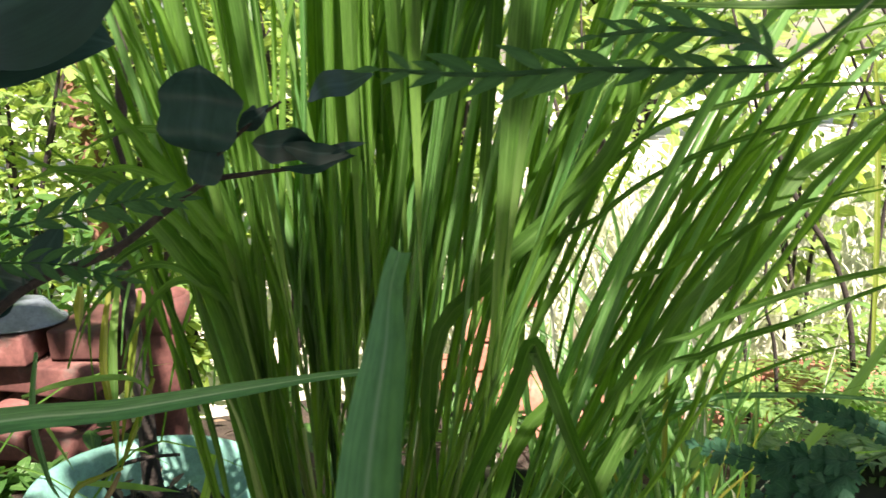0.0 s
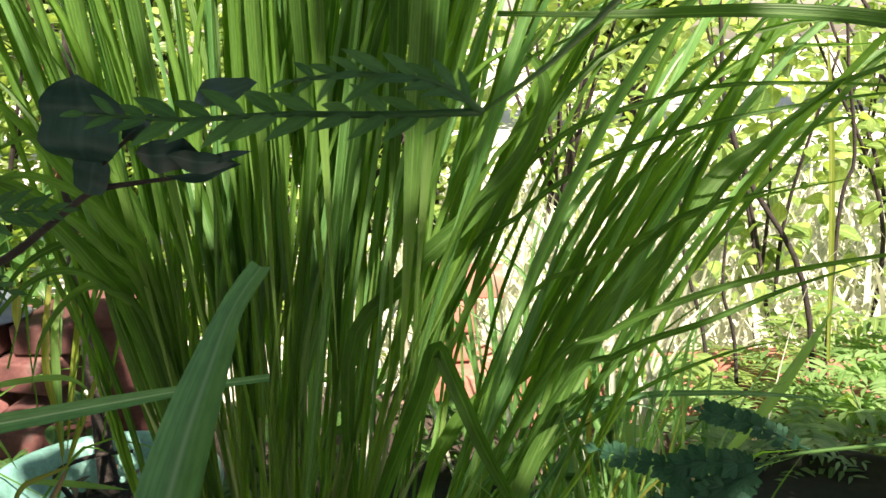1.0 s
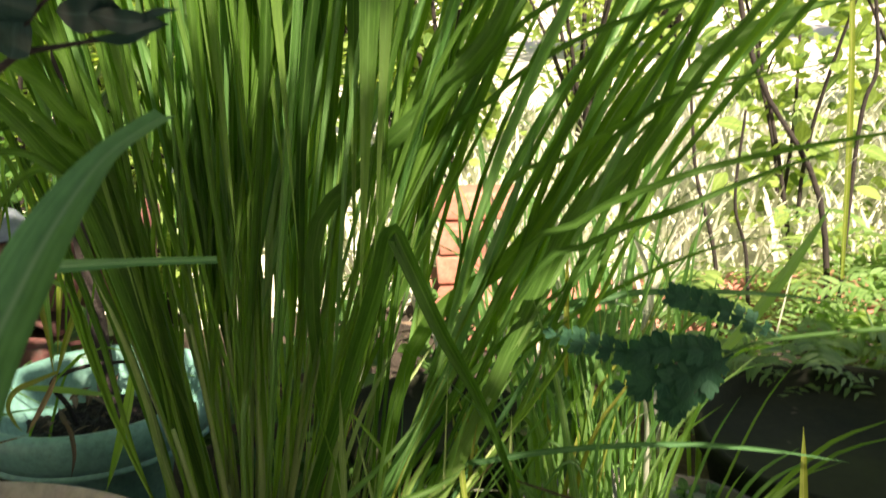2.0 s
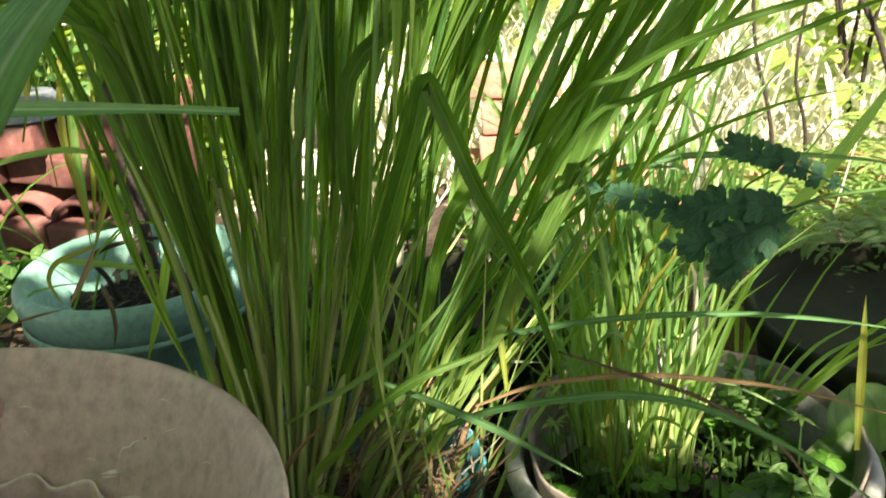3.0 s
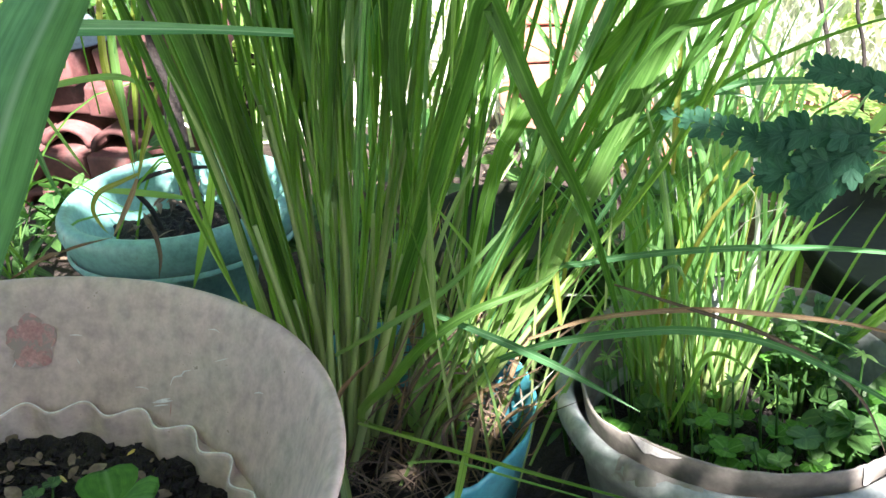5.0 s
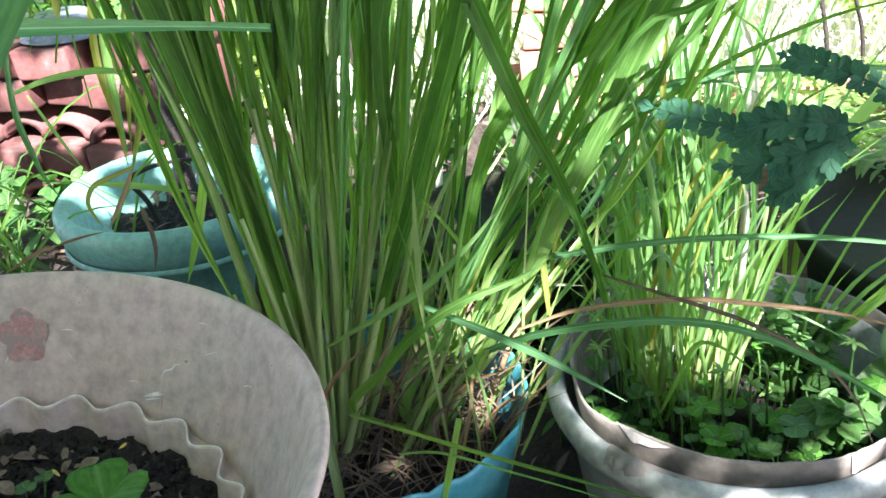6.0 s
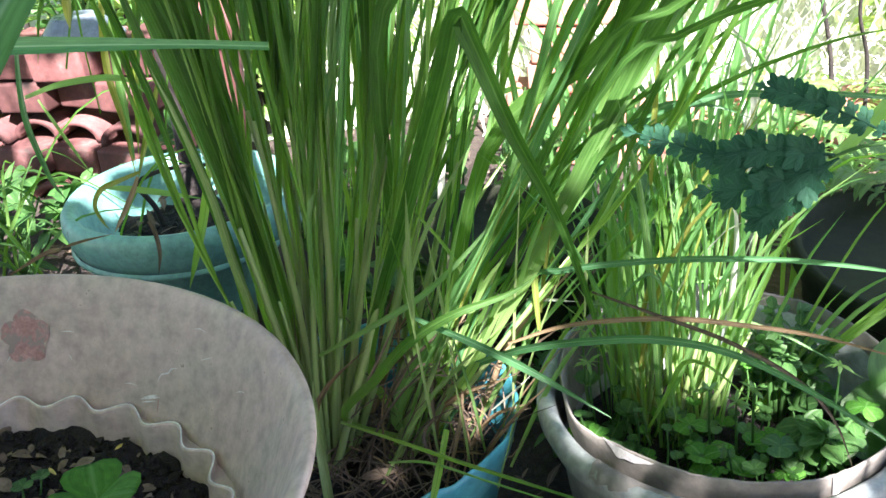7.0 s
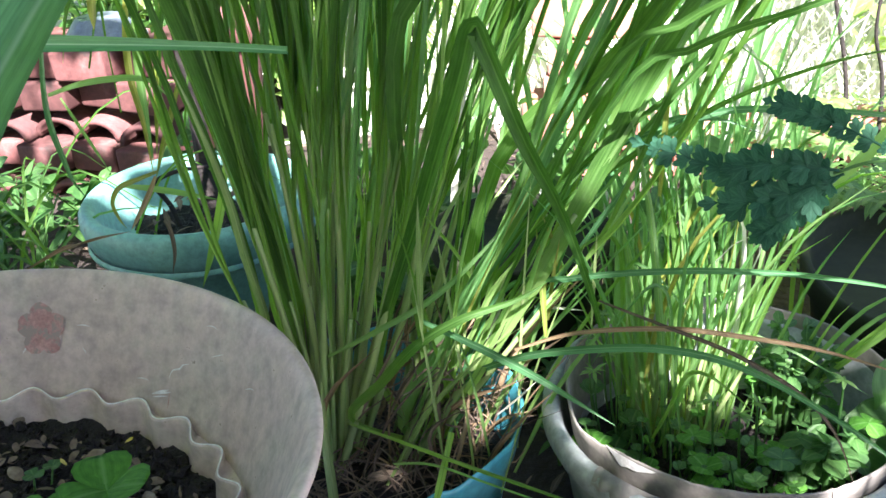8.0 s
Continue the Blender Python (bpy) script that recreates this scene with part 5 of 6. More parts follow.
low_herb("herb", 0.52, 0.62, 0.08, 0.26, 90, 0.05, "oval", HERB, "leafy weeds between bucket and large pot", 0.01)
low_herb("herb", 0.1, 0.92, 0.12, 0.12, 100, 0.03, "lance", HERB, "low dark weeds between the pots")
low_herb("herb", 0.1, 0.545, 0.05, 0.15, 84, 0.03, "oval", HERB, "small leafy weeds between blue pot and bucket")
low_herb("herb", 0.12, 0.86, 0.07, 0.2, 84, 0.03, "lance", HERB, "thin weeds behind the blue pot")
low_herb("herb", -0.1, 1.05, 0.14, 0.2, 170, 0.04, "oval", HERB, "dark leafy weeds between bowl and pots")
low_herb("herb", -0.12, 1.45, 0.25, 0.26, 220, 0.05, "oval", HERB, "leafy weeds on the bed behind the pots")
low_herb("herb", 0.16, 0.93, 0.08, 0.2, 150, 0.035, "lance", HERB, "dense dark weeds behind the bucket")
low_herb("herb", 0.13, 1.12, 0.12, 0.22, 150, 0.04, "oval", HERB, "leafy weeds behind the small dark pot")
low_herb("herb", -1.0, 1.9, 0.3, 0.62, 420, 0.05, "oval", HERB, "tall dark leafy weeds behind the brick stack")
low_herb("herb", -1.45, 1.85, 0.3, 0.6, 380, 0.05, "oval", HERB, "tall leafy weeds beside the brick stack")
low_herb("herb", 0.06, 0.6, 0.05, 0.1, 40, 0.03, "round", HERB, "small weeds between the pots", 0.0)
for x, y, n, ln in ((0.62, 1.3, 26, 0.2), (0.85, 1.25, 26, 0.22), (0.5, 1.5, 22, 0.2), (0.95, 1.6, 26, 0.24), (0.72, 1.7, 22, 0.22), (1.1, 1.2, 18, 0.22), (0.55, 1.22, 26, 0.17), (0.74, 1.42, 26, 0.18), (0.92, 1.4, 26, 0.2), (0.42, 1.42, 25, 0.17)):
    ferny("feathery_herb", x, y, 0.12, n, ln, FEATHER if n > 24 else SHRUB, "sunlit feathery yellow-green herb")
ferny("fern", -1.1, 1.66, 0.32, 9, 0.15, HERB, "small dark fern growing on the brick stack", 0.6)
low_herb("herb", 0.8, 1.15, 0.2, 0.3, 150, 0.045, "oval", SHRUB, "dense green leafy herb in partial sun")

round_weed = thing("round_leaf_weed", (0.29, 0.97, 0), "weed with a large pale sunlit round leaf", "weed")
bm = bmesh.new()
tube(bm, [(0.3, 0.98, 0.0), (0.295, 0.96, 0.2), (0.28, 0.94, 0.335)], [0.003, 0.0016], 6, 10)
part("stem", bm, HERB, round_weed)
for p, turn, size in (((0.272, 0.94, 0.335), (50, 12, -25), 0.05), ((0.262, 0.93, 0.315), (70, -10, 150), 0.035), ((0.3, 0.95, 0.3), (60, 0, -80), 0.04)):
    ob = linked("leaf", many_leaves("leaf", [(Vector((0, 0, 0)), 0, 0, 0, size)], "round"), LIGHT, round_weed)
    ob.matrix_basis = pose(*p, *turn)

# thin arching grass beside the bowl
grass_tuft = thing("grass_tuft", (-0.76, 1.0, 0), "thin arching grass blades beside the teal bowl", "grass")
for k in range(26):
    p = Vector((-0.78 + rng.gauss(0, 0.06), 1.0 + rng.gauss(0, 0.05), 0.005))
    h, ln = rng.uniform(0, 6.28), rng.uniform(0.25, 0.48)
    way = Vector((math.cos(h), math.sin(h) * 0.6, 0))
    strap([p, p + way * ln * 0.15 + Vector((0, 0, ln * 0.45)), p + way * ln * 0.45 + Vector((0, 0, ln * 0.75)), p + way * ln * 0.85 + Vector((0, 0, ln * rng.uniform(0.4, 0.8)))], rng.uniform(0.0025, 0.0055), GREEN if k % 3 else LIGHT, grass_tuft, n=10, facing=(rng.gauss(0, 0.4), -1, 0.3))

# tall grass behind the bucket
tall_grass = thing("tall_grass", (0.25, 1.15, 0), "tall sunlit broad grass behind the bucket", "grass")
for k in range(60):
    x, y = rng.gauss(0.22, 0.13), rng.gauss(1.2, 0.1)
    ln, h = rng.uniform(0.35, 0.75), rng.uniform(0, 6.28)
    sway = rng.uniform(0.03, 0.2)
    p = Vector((x, y, 0.01))
    way = Vector((math.cos(h), math.sin(h), 0))
    strap([p, p + way * sway * 0.15 + Vector((0, 0, ln * 0.4)), p + way * sway * 0.5 + Vector((0, 0, ln * 0.75)), p + way * sway * 1.2 + Vector((0, 0, ln * 0.92))], rng.uniform(0.005, 0.012), LIGHT if k % 4 else PALEGLARE, tall_grass, n=9, facing=(rng.gauss(0, 0.5), -1, 0.2), twist=rng.gauss(0, 0.7))


# ---- shrubs and trees behind ----
rng.seed(14)
def shrub(name, x, y, radius, height, count, size, shape, material, label, stems=7, base=0.0, bark=BARK, category="shrub", thick=0.012):
    plant = thing(name, (x, y, 0), label, category)
    leaves = []
    for k in range(stems):
        q = 2 * math.pi * (k + rng.random()) / stems
        reach = radius * rng.uniform(0.3, 0.95)
        top = Vector((x + reach * math.cos(q), y + reach * math.sin(q), height * rng.uniform(0.6, 1.0)))
        pts = [Vector((x + rng.gauss(0, 0.03), y + rng.gauss(0, 0.03), 0)), Vector((x + reach * 0.25 * math.cos(q), y + reach * 0.25 * math.sin(q), top.z * 0.45)), top]
        bm = bmesh.new()
        tube(bm, pts, [thick * height + 0.002, 0.003], 6, 10)
        part("stem", bm, bark, plant)
        at = spline(pts, 20)
        for j in range(count // stems):
            c = at[rng.randint(7, 20)]
            d = Vector((rng.gauss(0, 1), rng.gauss(0, 1), rng.gauss(0, 0.8))) * radius * 0.22
            p = c + d
            if p.z < base:
                continue
            leaves.append((p, rng.uniform(0, 6.28), rng.gauss(-0.2, 0.5), rng.gauss(0, 0.5), size * rng.uniform(0.5, 1.25)))
    tagged(linked("crown", many_leaves("crown", leaves, shape), material, plant), kind="stuff")
    return plant


shrub("shrub", -1.75, 2.5, 0.5, 1.3, 2300, 0.045, "oval", SHRUB, "dense leafy green shrub behind the brick stack")
shrub("shrub", -1.1, 2.7, 0.5, 1.4, 2500, 0.045, "oval", SHRUB, "dense sunlit leafy shrub")
shrub("shrub", -0.55, 2.5, 0.4, 1.2, 1800, 0.045, "oval", SHRUB, "sunlit yellow-green leafy shrub")
shrub("shrub", -2.4, 3.2, 0.7, 1.8, 900, 0.1, "oval", SHRUB, "tall leafy shrub in the back")
shrub("shrub", -1.5, 3.6, 0.8, 2.2, 1000, 0.11, "round", SHRUB, "tall round-leaved shrub in the back")
shrub("shrub", -0.4, 3.7, 0.7, 1.8, 1100, 0.1, "oval", SHRUB, "sunlit leafy shrub in the back")
shrub("shrub", 0.35, 3.3, 0.5, 1.2, 500, 0.07, "lance", SHRUB, "thin sunlit shrub on pale ground")
shrub("shrub", 0.8, 2.2, 0.45, 1.1, 300, 0.06, "oval", SHRUB, "airy sunlit shrub before pale ground", 4, thick=0.004)
shrub("shrub", 1.2, 2.35, 0.5, 1.2, 380, 0.06, "oval", SHRUB, "airy sunlit shrub with thin dark stems", 4, thick=0.005)
shrub("shrub", 1.7, 3.1, 0.6, 1.3, 500, 0.07, "lance", SHRUB, "airy sunlit shrub on pale ground")
for x, y, r, h in ((0.5, 4.6, 0.6, 0.8), (1.4, 5.2, 0.8, 1.0), (2.3, 5.4, 0.8, 1.1), (3.0, 5.8, 0.9, 1.2)):
    shrub("shrub", x, y, r, h * 1.2, 480, 0.08, "oval", SHRUB, "light sunlit shrub at the back of the yard", 7, thick=0.004)
shrub("shrub", 2.6, 4.6, 0.9, 1.9, 900, 0.11, "oval", SHRUB, "sunlit leafy shrub far behind")
for x, y, s in ((-4.5, 7, 3.2), (-1.5, 8, 3.4), (1.5, 9.5, 3.0), (5, 10, 3.4)):
    shrub("tree", x, y, 1.7, s, 2200, 0.22, "oval", SHRUB, "broad leafy garden tree in the distance", 9, 0.3, BARK, "tree")
shrub("shrub", -1.2, 2.15, 0.32, 0.98, 1300, 0.045, "oval", SHRUB, "dense leafy shrub behind the brick stack", 9)
shrub("shrub", -0.72, 2.0, 0.22, 0.5, 420, 0.05, "oval", SHRUB, "low dense green shrub beside the terracotta pot")
shrub("shrub", -0.12, 3.0, 0.45, 1.25, 620, 0.07, "oval", SHRUB, "leafy shrub behind the lemongrass")
trunk_tree = thing("tree", (-1.38, 2.62, 0), "reddish bare leaning tree trunk among leaves", "tree")
bm = bmesh.new()
tube(bm, [(-1.16, 2.62, -0.02), (-1.19, 2.6, 0.4), (-1.235, 2.6, 0.75), (-1.29, 2.6, 1.1), (-1.36, 2.62, 1.7)], [0.05, 0.04, 0.035, 0.03], 12, 30)
for v in bm.verts:
    v.co += Vector((noise.noise(v.co * 18), noise.noise(v.co * 18 + Vector((9, 0, 0))), 0)) * 0.008
part("trunk", bm, REDBARK, trunk_tree)

# dark bare stems on the sunny side
for pts, r in (
    ([(0.7, 1.5, 0.0), (0.664, 1.5, 0.39), (0.558, 1.5, 0.593), (0.514, 1.5, 0.729), (0.5, 1.5, 0.9), (0.47, 1.5, 1.15)], 0.0055),
    ([(0.7, 1.5, 0.0), (0.714, 1.5, 0.511), (0.735, 1.5, 0.629), (0.713, 1.5, 0.818), (0.7, 1.5, 1.1)], 0.004),
    ([(0.51, 1.5, 0.0), (0.492, 1.5, 0.285), (0.455, 1.5, 0.44), (0.444, 1.5, 0.534), (0.43, 1.5, 0.7)], 0.0042),
    ([(0.56, 1.5, 0.0), (0.55, 1.52, 0.28), (0.52, 1.5, 0.4), (0.53, 1.5, 0.56)], 0.004),
):
    stick = thing("bare_stem", pts[0], "dark slender bare woody stem", "stem", "dark stems of the thicket")
    bm = bmesh.new()
    tube(bm, pts, [r, r * 0.8, r * 0.55], 8, 24)
    part("stem", bm, BARK, stick)

# fine dry grass in the sunny patch
fine = []
for k in range(4300):
    x, y = rng.uniform(-0.4, 2.2), rng.uniform(1.95, 4.2)
    fine.append((Vector((x, y, 0.0)), rng.uniform(0, 6.28), rng.uniform(0.6, 1.5), rng.gauss(0, 0.4), rng.uniform(0.12, 0.4)))
tagged(linked("dry_grass", many_leaves("dry_grass", fine, "grass"), PALEGLARE), "fine grass, whitened for the glare of full sun", "grass", kind="stuff")
low = []
for k in range(2600):
    c = Vector((rng.uniform(-0.5, 2.8), rng.uniform(2.0, 6.0), 0))
    if noise.noise((c.x * 2.2, c.y * 2.2, 5)) < 0.0:
        continue
    for j in range(4):
        low.append((c + Vector((rng.gauss(0, 0.04), rng.gauss(0, 0.04), rng.uniform(0.02, 0.2))), rng.uniform(0, 6.28), rng.gauss(0.2, 0.5), rng.gauss(0, 0.4), rng.uniform(0.03, 0.07)))
tagged(linked("ground_weeds", many_leaves("ground_weeds", low, "lance"), SHRUB), "patches of low sunlit weeds on the yard", "weed", kind="stuff")

# ---- leaves near the eye ----
rng.seed(15)
front_plant = thing("broad_grass", (-0.06, 0.03, 0), "broad grass leaf arching up, blue-tinted for open shade", "grass")
strap([(-0.06, 0.03, 0.0), (-0.035, 0.06, 0.35), (0.002, 0.105, 0.56), (0.013, 0.135, 0.637), (0.015, 0.16, 0.663), (0.0145, 0.182, 0.681), (0.014, 0.202, 0.693), (0.0145, 0.224, 0.706), (0.0145, 0.247, 0.716), (0.012, 0.279, 0.724), (0.01, 0.312, 0.728), (0.009, 0.352, 0.731)], 0.0215, BLUE, front_plant, n=44, facing=(0.3, -0.6, 0.8), tip=0.5, fold=0.18)

strap([(-0.3, 0.1, 0.0), (-0.27, 0.11, 0.4), (-0.22, 0.15, 0.66), (-0.155, 0.215, 0.69), (-0.118, 0.3, 0.668), (-0.083, 0.39, 0.645), (-0.06, 0.46, 0.626), (-0.039, 0.521, 0.608)], 0.0105, BLUE, front_plant, n=36, tip=0.5, facing=(0.3, -0.8, 0.35))

citrus = thing("citrus_shrub", (-0.85, 0.42, 0), "shaded citrus twig with dark glossy leaves", "shrub")
bm = bmesh.new()
tube(bm, [(-0.85, 0.42, 0.0), (-0.8, 0.4, 0.35), (-0.6, 0.42, 0.52), (-0.42, 0.44, 0.6), (-0.294, 0.45, 0.653)], [0.011, 0.008, 0.004], 8, 20)
part("stem", bm, BARK, citrus)
bm = bmesh.new()
tube(bm, [(-0.294, 0.45, 0.653), (-0.248, 0.46, 0.689), (-0.193, 0.465, 0.71), (-0.159, 0.47, 0.733), (-0.129, 0.47, 0.753), (-0.1, 0.47, 0.758), (-0.07, 0.47, 0.761)], [0.0035, 0.003, 0.0022, 0.0012], 7, 28)
tube(bm, [(-0.13, 0.47, 0.752), (-0.115, 0.465, 0.773), (-0.095, 0.465, 0.79), (-0.075, 0.465, 0.803)], [0.0018, 0.001], 6, 10)
part("twig", bm, BARK, citrus)
for p, heading, size, shape, wide in (
    ((-0.128, 0.468, 0.774), 80, 0.058, "round", 0.85),
    ((-0.13, 0.467, 0.752), 70, 0.028, "round", 0.9),
    ((-0.06, 0.465, 0.805), 20, 0.045, "oval", 0.75),
    ((-0.094, 0.462, 0.779), -6, 0.045, "oval", 0.7),
    ((-0.075, 0.464, 0.777), -12, 0.042, "oval", 0.5),
    ((-0.052, 0.464, 0.771), 12, 0.03, "lance", 0.8),
    ((-0.08, 0.467, 0.763), 4, 0.05, "oval", 0.28),
    ((-0.104, 0.466, 0.786), 35, 0.026, "oval", 0.7),
    ((-0.1, 0.466, 0.786), 60, 0.018, "oval", 0.8),
    ((-0.245, 0.46, 0.69), 165, 0.06, "oval", 0.5),
    ((-0.25, 0.455, 0.688), 60, 0.05, "oval", 0.6),
    ((-0.3, 0.45, 0.66), 40, 0.06, "oval", 0.6),
):
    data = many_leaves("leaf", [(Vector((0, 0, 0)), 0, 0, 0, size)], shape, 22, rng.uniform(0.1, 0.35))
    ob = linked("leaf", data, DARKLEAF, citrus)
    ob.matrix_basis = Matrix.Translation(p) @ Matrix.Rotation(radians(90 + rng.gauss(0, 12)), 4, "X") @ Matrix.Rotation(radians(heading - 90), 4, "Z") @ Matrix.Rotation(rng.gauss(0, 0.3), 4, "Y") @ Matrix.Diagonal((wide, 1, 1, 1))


def frond_leaf(parent, points, leaflet, material, pairs=9, facing=(0, -1, 0.3), lobes=3, shape="lobe", tumble=0.4):
    """A feathered leaf: a midrib and toothed leaflets in pairs lying in the plane that faces that way."""
    at = spline(points, pairs + 2)
    bm = bmesh.new()
    tube(bm, points, [0.001, 0.0005], 6, 14)
    rib = part("midrib", bm, material, parent)
    n = Vector(facing).normalized()
    for i in range(1, pairs + 3):
        t = (at[min(i + 1, pairs + 2)] - at[i - 1]).normalized()
        s = n.cross(t).normalized()
        size = leaflet * rng.uniform(0.8, 1.15) * (0.55 + 0.45 * math.sin(math.pi * i / (pairs + 2.5)))
        for side in ((-1, 1) if i < pairs + 2 else (0,)):
            y = (t * (rng.uniform(0.7, 1.3) if lobes > 1 else rng.uniform(1.1, 2.2)) + s * side + n * rng.gauss(0, tumble)).normalized()
            x = y.cross(n).normalized()
            m = Matrix((x, y, x.cross(y))).transposed().to_4x4()
            m.translation = at[i] - y * size * (0.14 if lobes > 1 else 0)
            data = many_leaves("leaflet", [(Vector((0, 0, 0)), 0, 0, 0, size), (Vector((0, size * 0.2, 0.0004)), 0.55, 0.05, 0, size * 0.62), (Vector((0, size * 0.2, 0.0008)), -0.55, 0.05, 0, size * 0.62)][:lobes], shape, 0 if lobes > 1 else 12)
            ob = linked("leaflet", data, material, rib)
            ob.matrix_basis = m


marigold = thing("marigold", (0.62, 0.38, 0), "shaded blue-green feathery marigold leaves", "plant")
bm = bmesh.new()
tube(bm, [(0.62, 0.38, 0.0), (0.6, 0.4, 0.25), (0.54, 0.44, 0.45), (0.5, 0.46, 0.57)], [0.005, 0.003], 7, 14)
part("stem", bm, HERB, marigold)
bm = bmesh.new()
tube(bm, [(0.5, 0.46, 0.57), (0.42, 0.48, 0.572), (0.33, 0.5, 0.556), (0.3, 0.5, 0.546)], [0.002, 0.001], 6, 12)
part("stem", bm, HERB, marigold)
for pts, size, pairs in (
    ([(0.335, 0.5, 0.558), (0.307, 0.5, 0.572), (0.285, 0.5, 0.581), (0.262, 0.5, 0.588)], 0.011, 7),
    ([(0.3, 0.5, 0.535), (0.26, 0.5, 0.54), (0.225, 0.5, 0.55), (0.192, 0.5, 0.56)], 0.012, 8),
    ([(0.306, 0.5, 0.546), (0.285, 0.498, 0.536), (0.262, 0.496, 0.528), (0.236, 0.495, 0.526)], 0.014, 6),
    ([(0.304, 0.5, 0.545), (0.29, 0.497, 0.53), (0.275, 0.495, 0.517), (0.264, 0.494, 0.507)], 0.013, 6),
    ([(0.303, 0.5, 0.548), (0.286, 0.498, 0.55), (0.265, 0.497, 0.552), (0.245, 0.496, 0.549)], 0.013, 6),
):
    frond_leaf(marigold, pts, size * 1.35, MARIGOLD, pairs + 1, lobes=3, shape="lobe", tumble=0.25)
top_fern = thing("fern", (0.64, 0.0, 0), "soft shaded feathery frond hanging close by", "plant")
bm = bmesh.new()
tube(bm, [(0.64, 0.0, 0.0), (0.62, 0.08, 0.6), (0.5, 0.18, 0.94), (0.3, 0.19, 0.93), (0.19, 0.155, 0.868), (0.145, 0.132, 0.832), (0.126, 0.125, 0.8195)], [0.004, 0.0016, 0.0004], 7, 20)
part("stem", bm, HERB, top_fern)
frond_leaf(top_fern, [(0.126, 0.125, 0.8195), (0.105, 0.125, 0.8195), (0.08, 0.124, 0.8205), (0.056, 0.125, 0.82), (0.033, 0.126, 0.822)], 0.0145, FROND, 10, (0.1, -0.85, 0.5), 1, "lance")
frond_leaf(top_fern, [(0.126, 0.125, 0.8195), (0.117, 0.122, 0.826), (0.1, 0.12, 0.829), (0.084, 0.122, 0.828)], 0.011, FROND, 7, (0, -0.8, 0.6), 1, "lance")
side_fern = thing("fern", (-0.8, 0.3, 0), "dark shaded feathery frond at the side of the pots", "plant")
bm = bmesh.new()
tube(bm, [(-0.8, 0.3, 0.0), (-0.78, 0.33, 0.4), (-0.55, 0.4, 0.68), (-0.3, 0.42, 0.72)], [0.005, 0.0014], 7, 20)
part("stem", bm, HERB, side_fern)
frond_leaf(side_fern, [(-0.3, 0.42, 0.72), (-0.247, 0.42, 0.732), (-0.193, 0.42, 0.743), (-0.155, 0.42, 0.75), (-0.125, 0.42, 0.75)], 0.026, FROND, 11, (0, -0.8, 0.5), 1, "lance")
frond_leaf(side_fern, [(-0.31, 0.43, 0.715), (-0.26, 0.43, 0.712), (-0.21, 0.43, 0.71), (-0.17, 0.43, 0.7)], 0.024, FROND, 10, (0, -0.8, 0.5), 1, "lance")
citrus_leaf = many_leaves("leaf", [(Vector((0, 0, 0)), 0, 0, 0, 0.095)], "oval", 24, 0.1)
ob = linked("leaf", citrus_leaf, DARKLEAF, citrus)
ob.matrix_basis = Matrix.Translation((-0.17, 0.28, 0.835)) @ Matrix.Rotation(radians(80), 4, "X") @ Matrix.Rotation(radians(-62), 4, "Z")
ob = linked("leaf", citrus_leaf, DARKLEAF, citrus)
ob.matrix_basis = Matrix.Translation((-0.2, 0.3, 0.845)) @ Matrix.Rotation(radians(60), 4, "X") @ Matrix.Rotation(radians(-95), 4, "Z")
bm = bmesh.new()
tube(bm, [(-0.6, 0.42, 0.52), (-0.42, 0.36, 0.7), (-0.3, 0.3, 0.8), (-0.2, 0.28, 0.825)], [0.004, 0.0015], 7, 14)
part("twig", bm, BARK, citrus)
side_plant = thing("broad_grass", (0.6, 0.25, 0), "broad dark grass leaf arching across in shade", "grass")
strap([(0.6, 0.25, 0.0), (0.62, 0.3, 0.5), (0.5, 0.38, 0.79), (0.362, 0.4, 0.831), (0.278, 0.4, 0.845), (0.193, 0.4, 0.847), (0.13, 0.4, 0.85)], 0.012, GREEN, side_plant, n=30, facing=(0, -0.8, 0.6), tip=0.3)

# ---- the tree that shades the pots ----
rng.seed(16)
CROWN = Vector((-0.45, -0.7, 0))


def leaned(p):
    """The crown leans over from the foot of the tree: its higher leaves lie further out."""
    return p + Vector((-0.25, -0.388, 0)) * (p.z - 0.4)


# trunk and crown stand out of view, laid out to cast the dapple
shade_tree = thing("shade_tree", (0.7, -1.8, 0), "leafy garden tree whose crown shades the pots", "tree")
bm = bmesh.new()
tube(bm, [CROWN + Vector(p) for p in ((1.15, -1.1, -0.02), (1.1, -1.05, 0.8), (0.9, -0.8, 1.5), (0.6, -0.5, 2.1))], [0.07, 0.05, 0.03, 0.015], 12, 20)
part("trunk", bm, BARK, shade_tree)
leaves = []
far_tips = [(1.6, 0.1, 2.1), (1.45, -0.35, 2.1), (0.0, 0.7, 2.1), (-0.35, 0.95, 2.15), (0.5, 0.9, 2.15), (0.9, 0.1, 2.15), (1.8, 0.2, 2.2), (0.2, -1.9, 2.5), (1.0, -1.8, 2.5)]
for k in range(26 + len(far_tips)):
    tip = Vector(far_tips[k - 26]) if k > 25 else Vector((rng.uniform(-0.35, 1.15), rng.uniform(-1.15, 0.3), rng.uniform(1.75, 2.5)))
    bm = bmesh.new()
    a = Vector((0.85, -0.75, 1.55))
    tube(bm, [a + CROWN, (a + tip) / 2 + CROWN + Vector((0, 0, 0.12)), tip + CROWN], [0.014, 0.004], 6, 8)
    part("limb", bm, BARK, shade_tree)
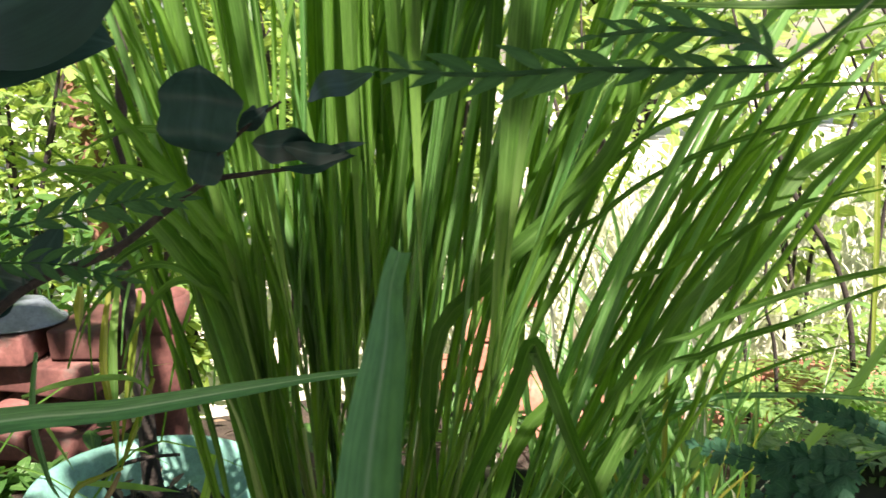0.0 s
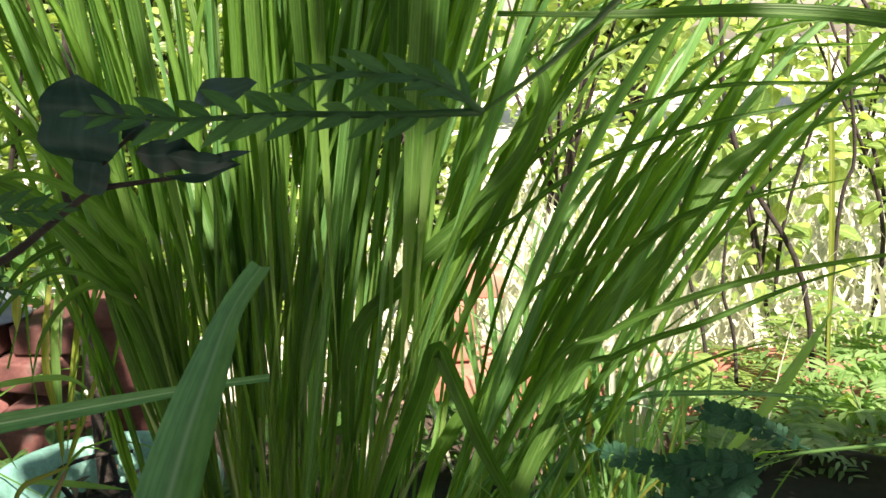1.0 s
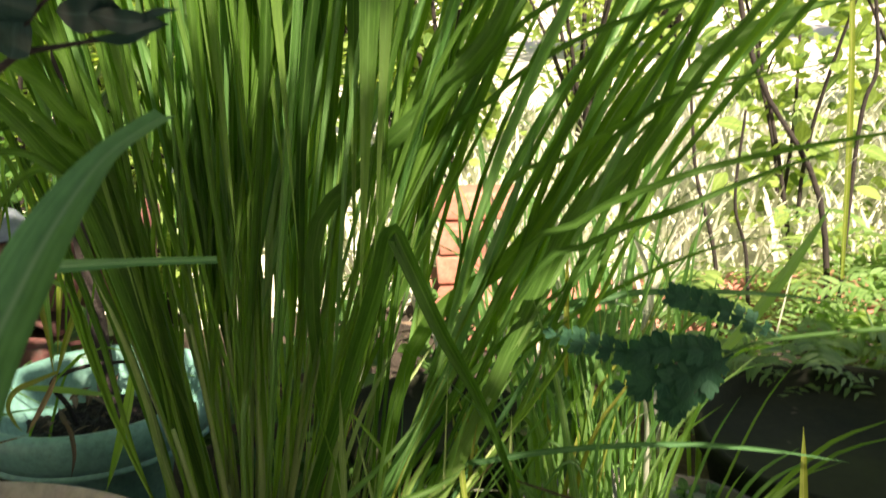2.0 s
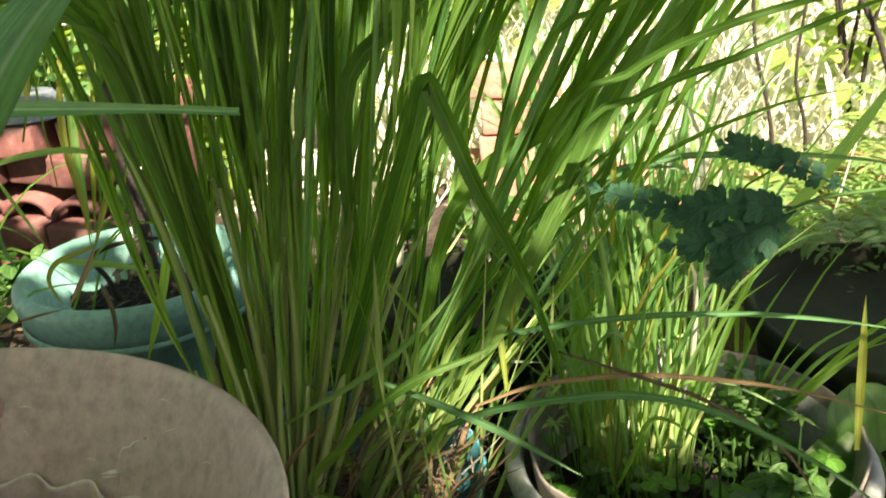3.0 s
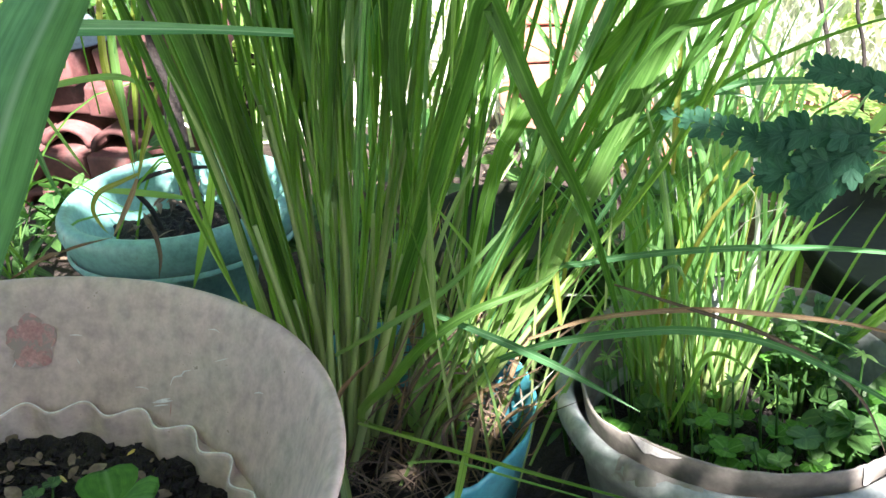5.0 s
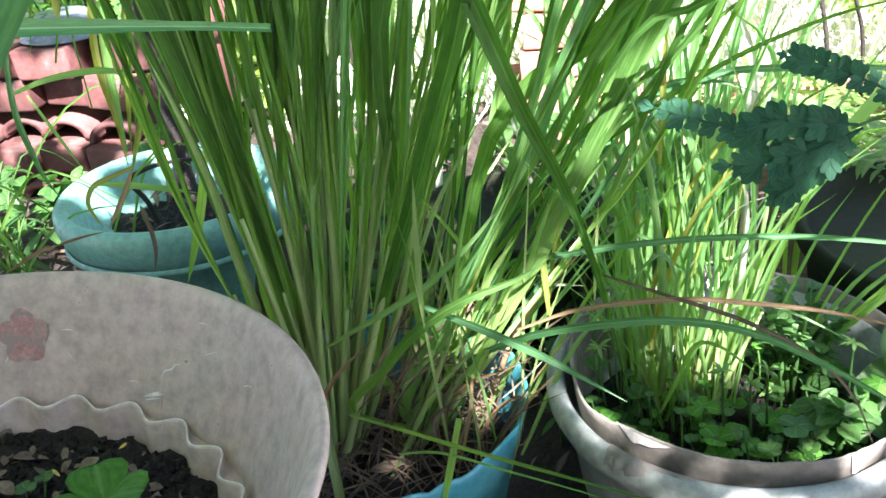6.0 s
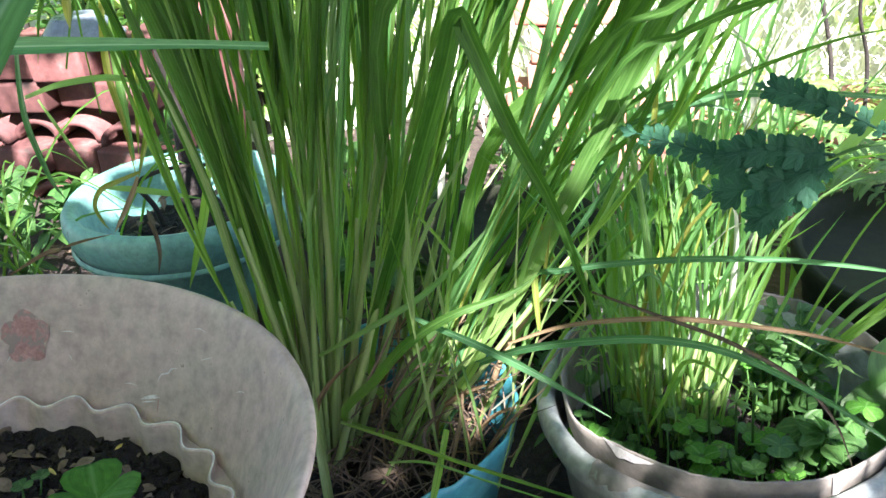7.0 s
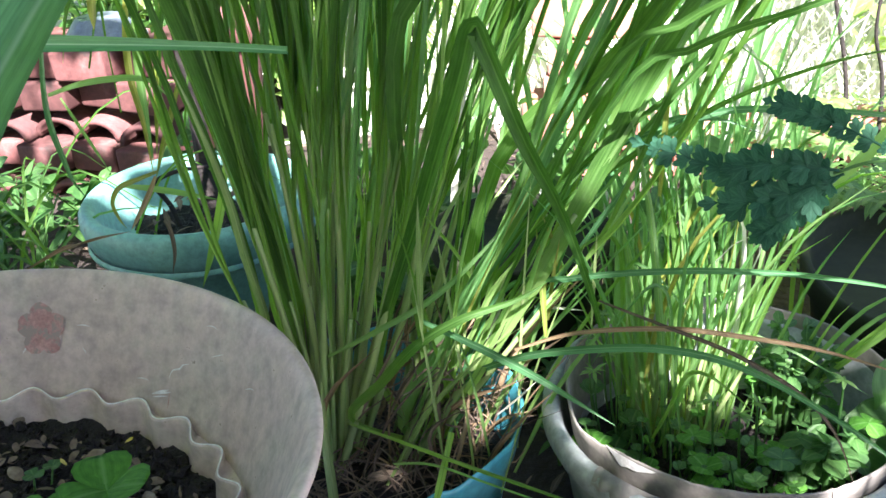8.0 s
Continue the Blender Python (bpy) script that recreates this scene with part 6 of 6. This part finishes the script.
for clumps, each, size, x0, x1, y0, y1, lo in (
    (250, 24, 0.1, 0.1, 1.15, -1.25, -0.34, 1.7),
    (36, 22, 0.1, -0.1, 0.75, -0.25, 0.06, 1.8),
    (3, 16, 0.06, 0.75, 0.98, -0.12, 0.06, 1.8),
    (6, 15, 0.05, 1.1, 1.22, -0.15, -0.05, 1.9),
    (20, 22, 0.07, 0.7, 0.88, -0.38, -0.25, 1.8),
    (11, 20, 0.07, 0.88, 1.02, -0.46, -0.34, 1.8),
    (7, 19, 0.05, 1.0, 1.14, -0.36, -0.26, 1.9),
    (10, 16, 0.06, 1.0, 1.2, 0.15, 0.32, 1.9),
    (12, 18, 0.06, 0.5, 0.7, -0.1, 0.2, 1.8),
    (4, 15, 0.045, 1.26, 1.37, -0.27, -0.18, 1.9),
    (9, 15, 0.05, 1.37, 1.62, -0.46, -0.24, 1.9),
    (52, 18, 0.06, 1.44, 1.95, -0.12, 0.29, 1.9),
):
    rng.seed(clumps * 31 + each)
    for c in range(clumps):
        middle = Vector((rng.uniform(x0, x1), rng.uniform(y0, y1), rng.uniform(lo, 2.4)))
        for k in range(each):
            d = Vector((rng.gauss(0, size * 0.6), rng.gauss(0, size * 0.6), rng.gauss(0, size * 0.4)))
            leaves.append((leaned(middle + d), rng.uniform(0, 6.28), rng.gauss(0, 0.4), rng.gauss(0, 0.4), rng.uniform(0.05, 0.1)))
# unseen leaves added along sun rays to dapple the brick stack
for k in range(430):
    p = Vector((rng.uniform(-1.3, -0.6), 1.55, rng.uniform(0.0, 0.45))) + SUN * rng.uniform(2.0, 2.6)
    leaves.append((p, rng.uniform(0, 6.28), rng.gauss(0, 0.4), rng.gauss(0, 0.4), rng.uniform(0.05, 0.085)))
# further unseen leaves that cover the sky behind the walker
for k in range(900):
    leaves.append((Vector((rng.uniform(-0.6, 1.4), rng.uniform(-3.5, -1.95), rng.uniform(2.2, 3.0))), rng.uniform(0, 6.28), rng.gauss(0, 0.4), rng.gauss(0, 0.4), rng.uniform(0.12, 0.22)))
# extra leaves placed sunward of chosen spots to hold them in shade
for x, y, z, spread, count in ((0.11, 0.56, 0.55, 0.03, 3), (-0.13, 0.62, 0.62, 0.06, 18), (-0.045, 0.67, 0.41, 0.05, 9), (0.08, 0.65, 0.34, 0.04, 4), (0.45, 0.82, 0.3, 0.06, 16), (0.39, 0.78, 0.36, 0.04, 16)):
    rng.seed(count + 5)
    for k in range(count):
        p = Vector((x, y, z)) + SUN * rng.uniform(1.9, 2.5) + Vector((rng.gauss(0, spread), rng.gauss(0, spread), 0))
        leaves.append((p, rng.uniform(0, 6.28), rng.gauss(0, 0.4), rng.gauss(0, 0.4), rng.uniform(0.06, 0.1)))
# chinks cut along sun rays so chosen rims, straw, weeds and bricks are lit
CHINKS = [(0.09, 0.64, 0.57, 0.012), (0.05, 0.66, 0.63, 0.012), (0.12, 0.66, 0.66, 0.012), (0.19, 0.595, 0.245, 0.0), (0.163, 0.6, 0.215, 0.002), (0.205, 0.57, 0.225, 0.0), (0.338, 0.588, 0.235, 0.0), (0.128, 0.7, 0.245, 0.018), (0.16, 0.69, 0.262, 0.008), (0.09, 0.64, 0.22, 0.0), (0.285, 0.66, 0.258, 0.004), (0.42, 0.73, 0.25, 0.008), (-1.087, 1.56, 0.138, 0.05), (-0.99, 1.56, 0.145, 0.045), (-1.0, 1.56, 0.175, 0.03), (-0.92, 1.557, 0.127, 0.03), (-1.06, 1.547, 0.209, 0.045), (-0.83, 1.546, 0.257, 0.04), (-0.95, 1.546, 0.26, 0.035), (-0.9, 1.546, 0.2, 0.04), (-1.12, 1.546, 0.26, 0.035), (-0.98, 1.546, 0.205, 0.03)]
CHINKS = [(Vector(c[:3]), c[3]) for c in CHINKS] + [(Vector((rng.uniform(-1.2, -0.7), 1.55, rng.uniform(0.04, 0.34))), rng.uniform(0.0, 0.02)) for k in range(7)]


def thinned(leaves):
    """The leaves that stand clear of the chinks."""
    return [v for v in leaves if all((v[0] - p - SUN * (v[0] - p).dot(SUN)).length > r + 0.28 * v[4] for p, r in CHINKS)]


tagged(linked("crown", many_leaves("crown", thinned(leaves), "oval"), SHRUB, shade_tree), kind="stuff")

# unseen tree added to cut the sky light over the brick stack
tall_tree = thing("shade_tree", (-2.2, -0.7, 0), "tall leafy tree added out of view to block sky light", "tree")
bm = bmesh.new()
tube(bm, [(-2.2, -0.7, -0.02), (-2.15, -0.68, 1.0), (-2.2, -0.6, 2.0), (-2.1, -0.5, 2.9)], [0.12, 0.09, 0.06, 0.03], 12, 20)
part("trunk", bm, BARK, tall_tree)
rng.seed(17)
for k in range(18):
    a, tip = Vector((-2.17, -0.6, rng.uniform(1.8, 2.6))), Vector((rng.uniform(-3.3, -0.95), rng.uniform(-2.1, 1.4), rng.uniform(2.6, 3.3)))
    bm = bmesh.new()
    tube(bm, [a, (a + tip) / 2 + Vector((0, 0, 0.15)), tip], [0.025, 0.006], 6, 8)
    part("limb", bm, BARK, tall_tree)
leaves = []
for k in range(700):
    leaves.append((Vector((rng.uniform(-1.9, -0.5), rng.uniform(1.1, 2.3), rng.uniform(2.6, 3.2))), rng.uniform(0, 6.28), rng.gauss(0, 0.4), rng.gauss(0, 0.4), rng.uniform(0.12, 0.22)))
for k in range(2600):
    leaves.append((Vector((rng.uniform(-3.4, -0.9), rng.uniform(-2.2, 1.5), rng.uniform(2.5, 3.4))), rng.uniform(0, 6.28), rng.gauss(0, 0.4), rng.gauss(0, 0.4), rng.uniform(0.12, 0.22)))
tagged(linked("crown", many_leaves("crown", thinned(leaves), "oval"), SHRUB, tall_tree), kind="stuff")
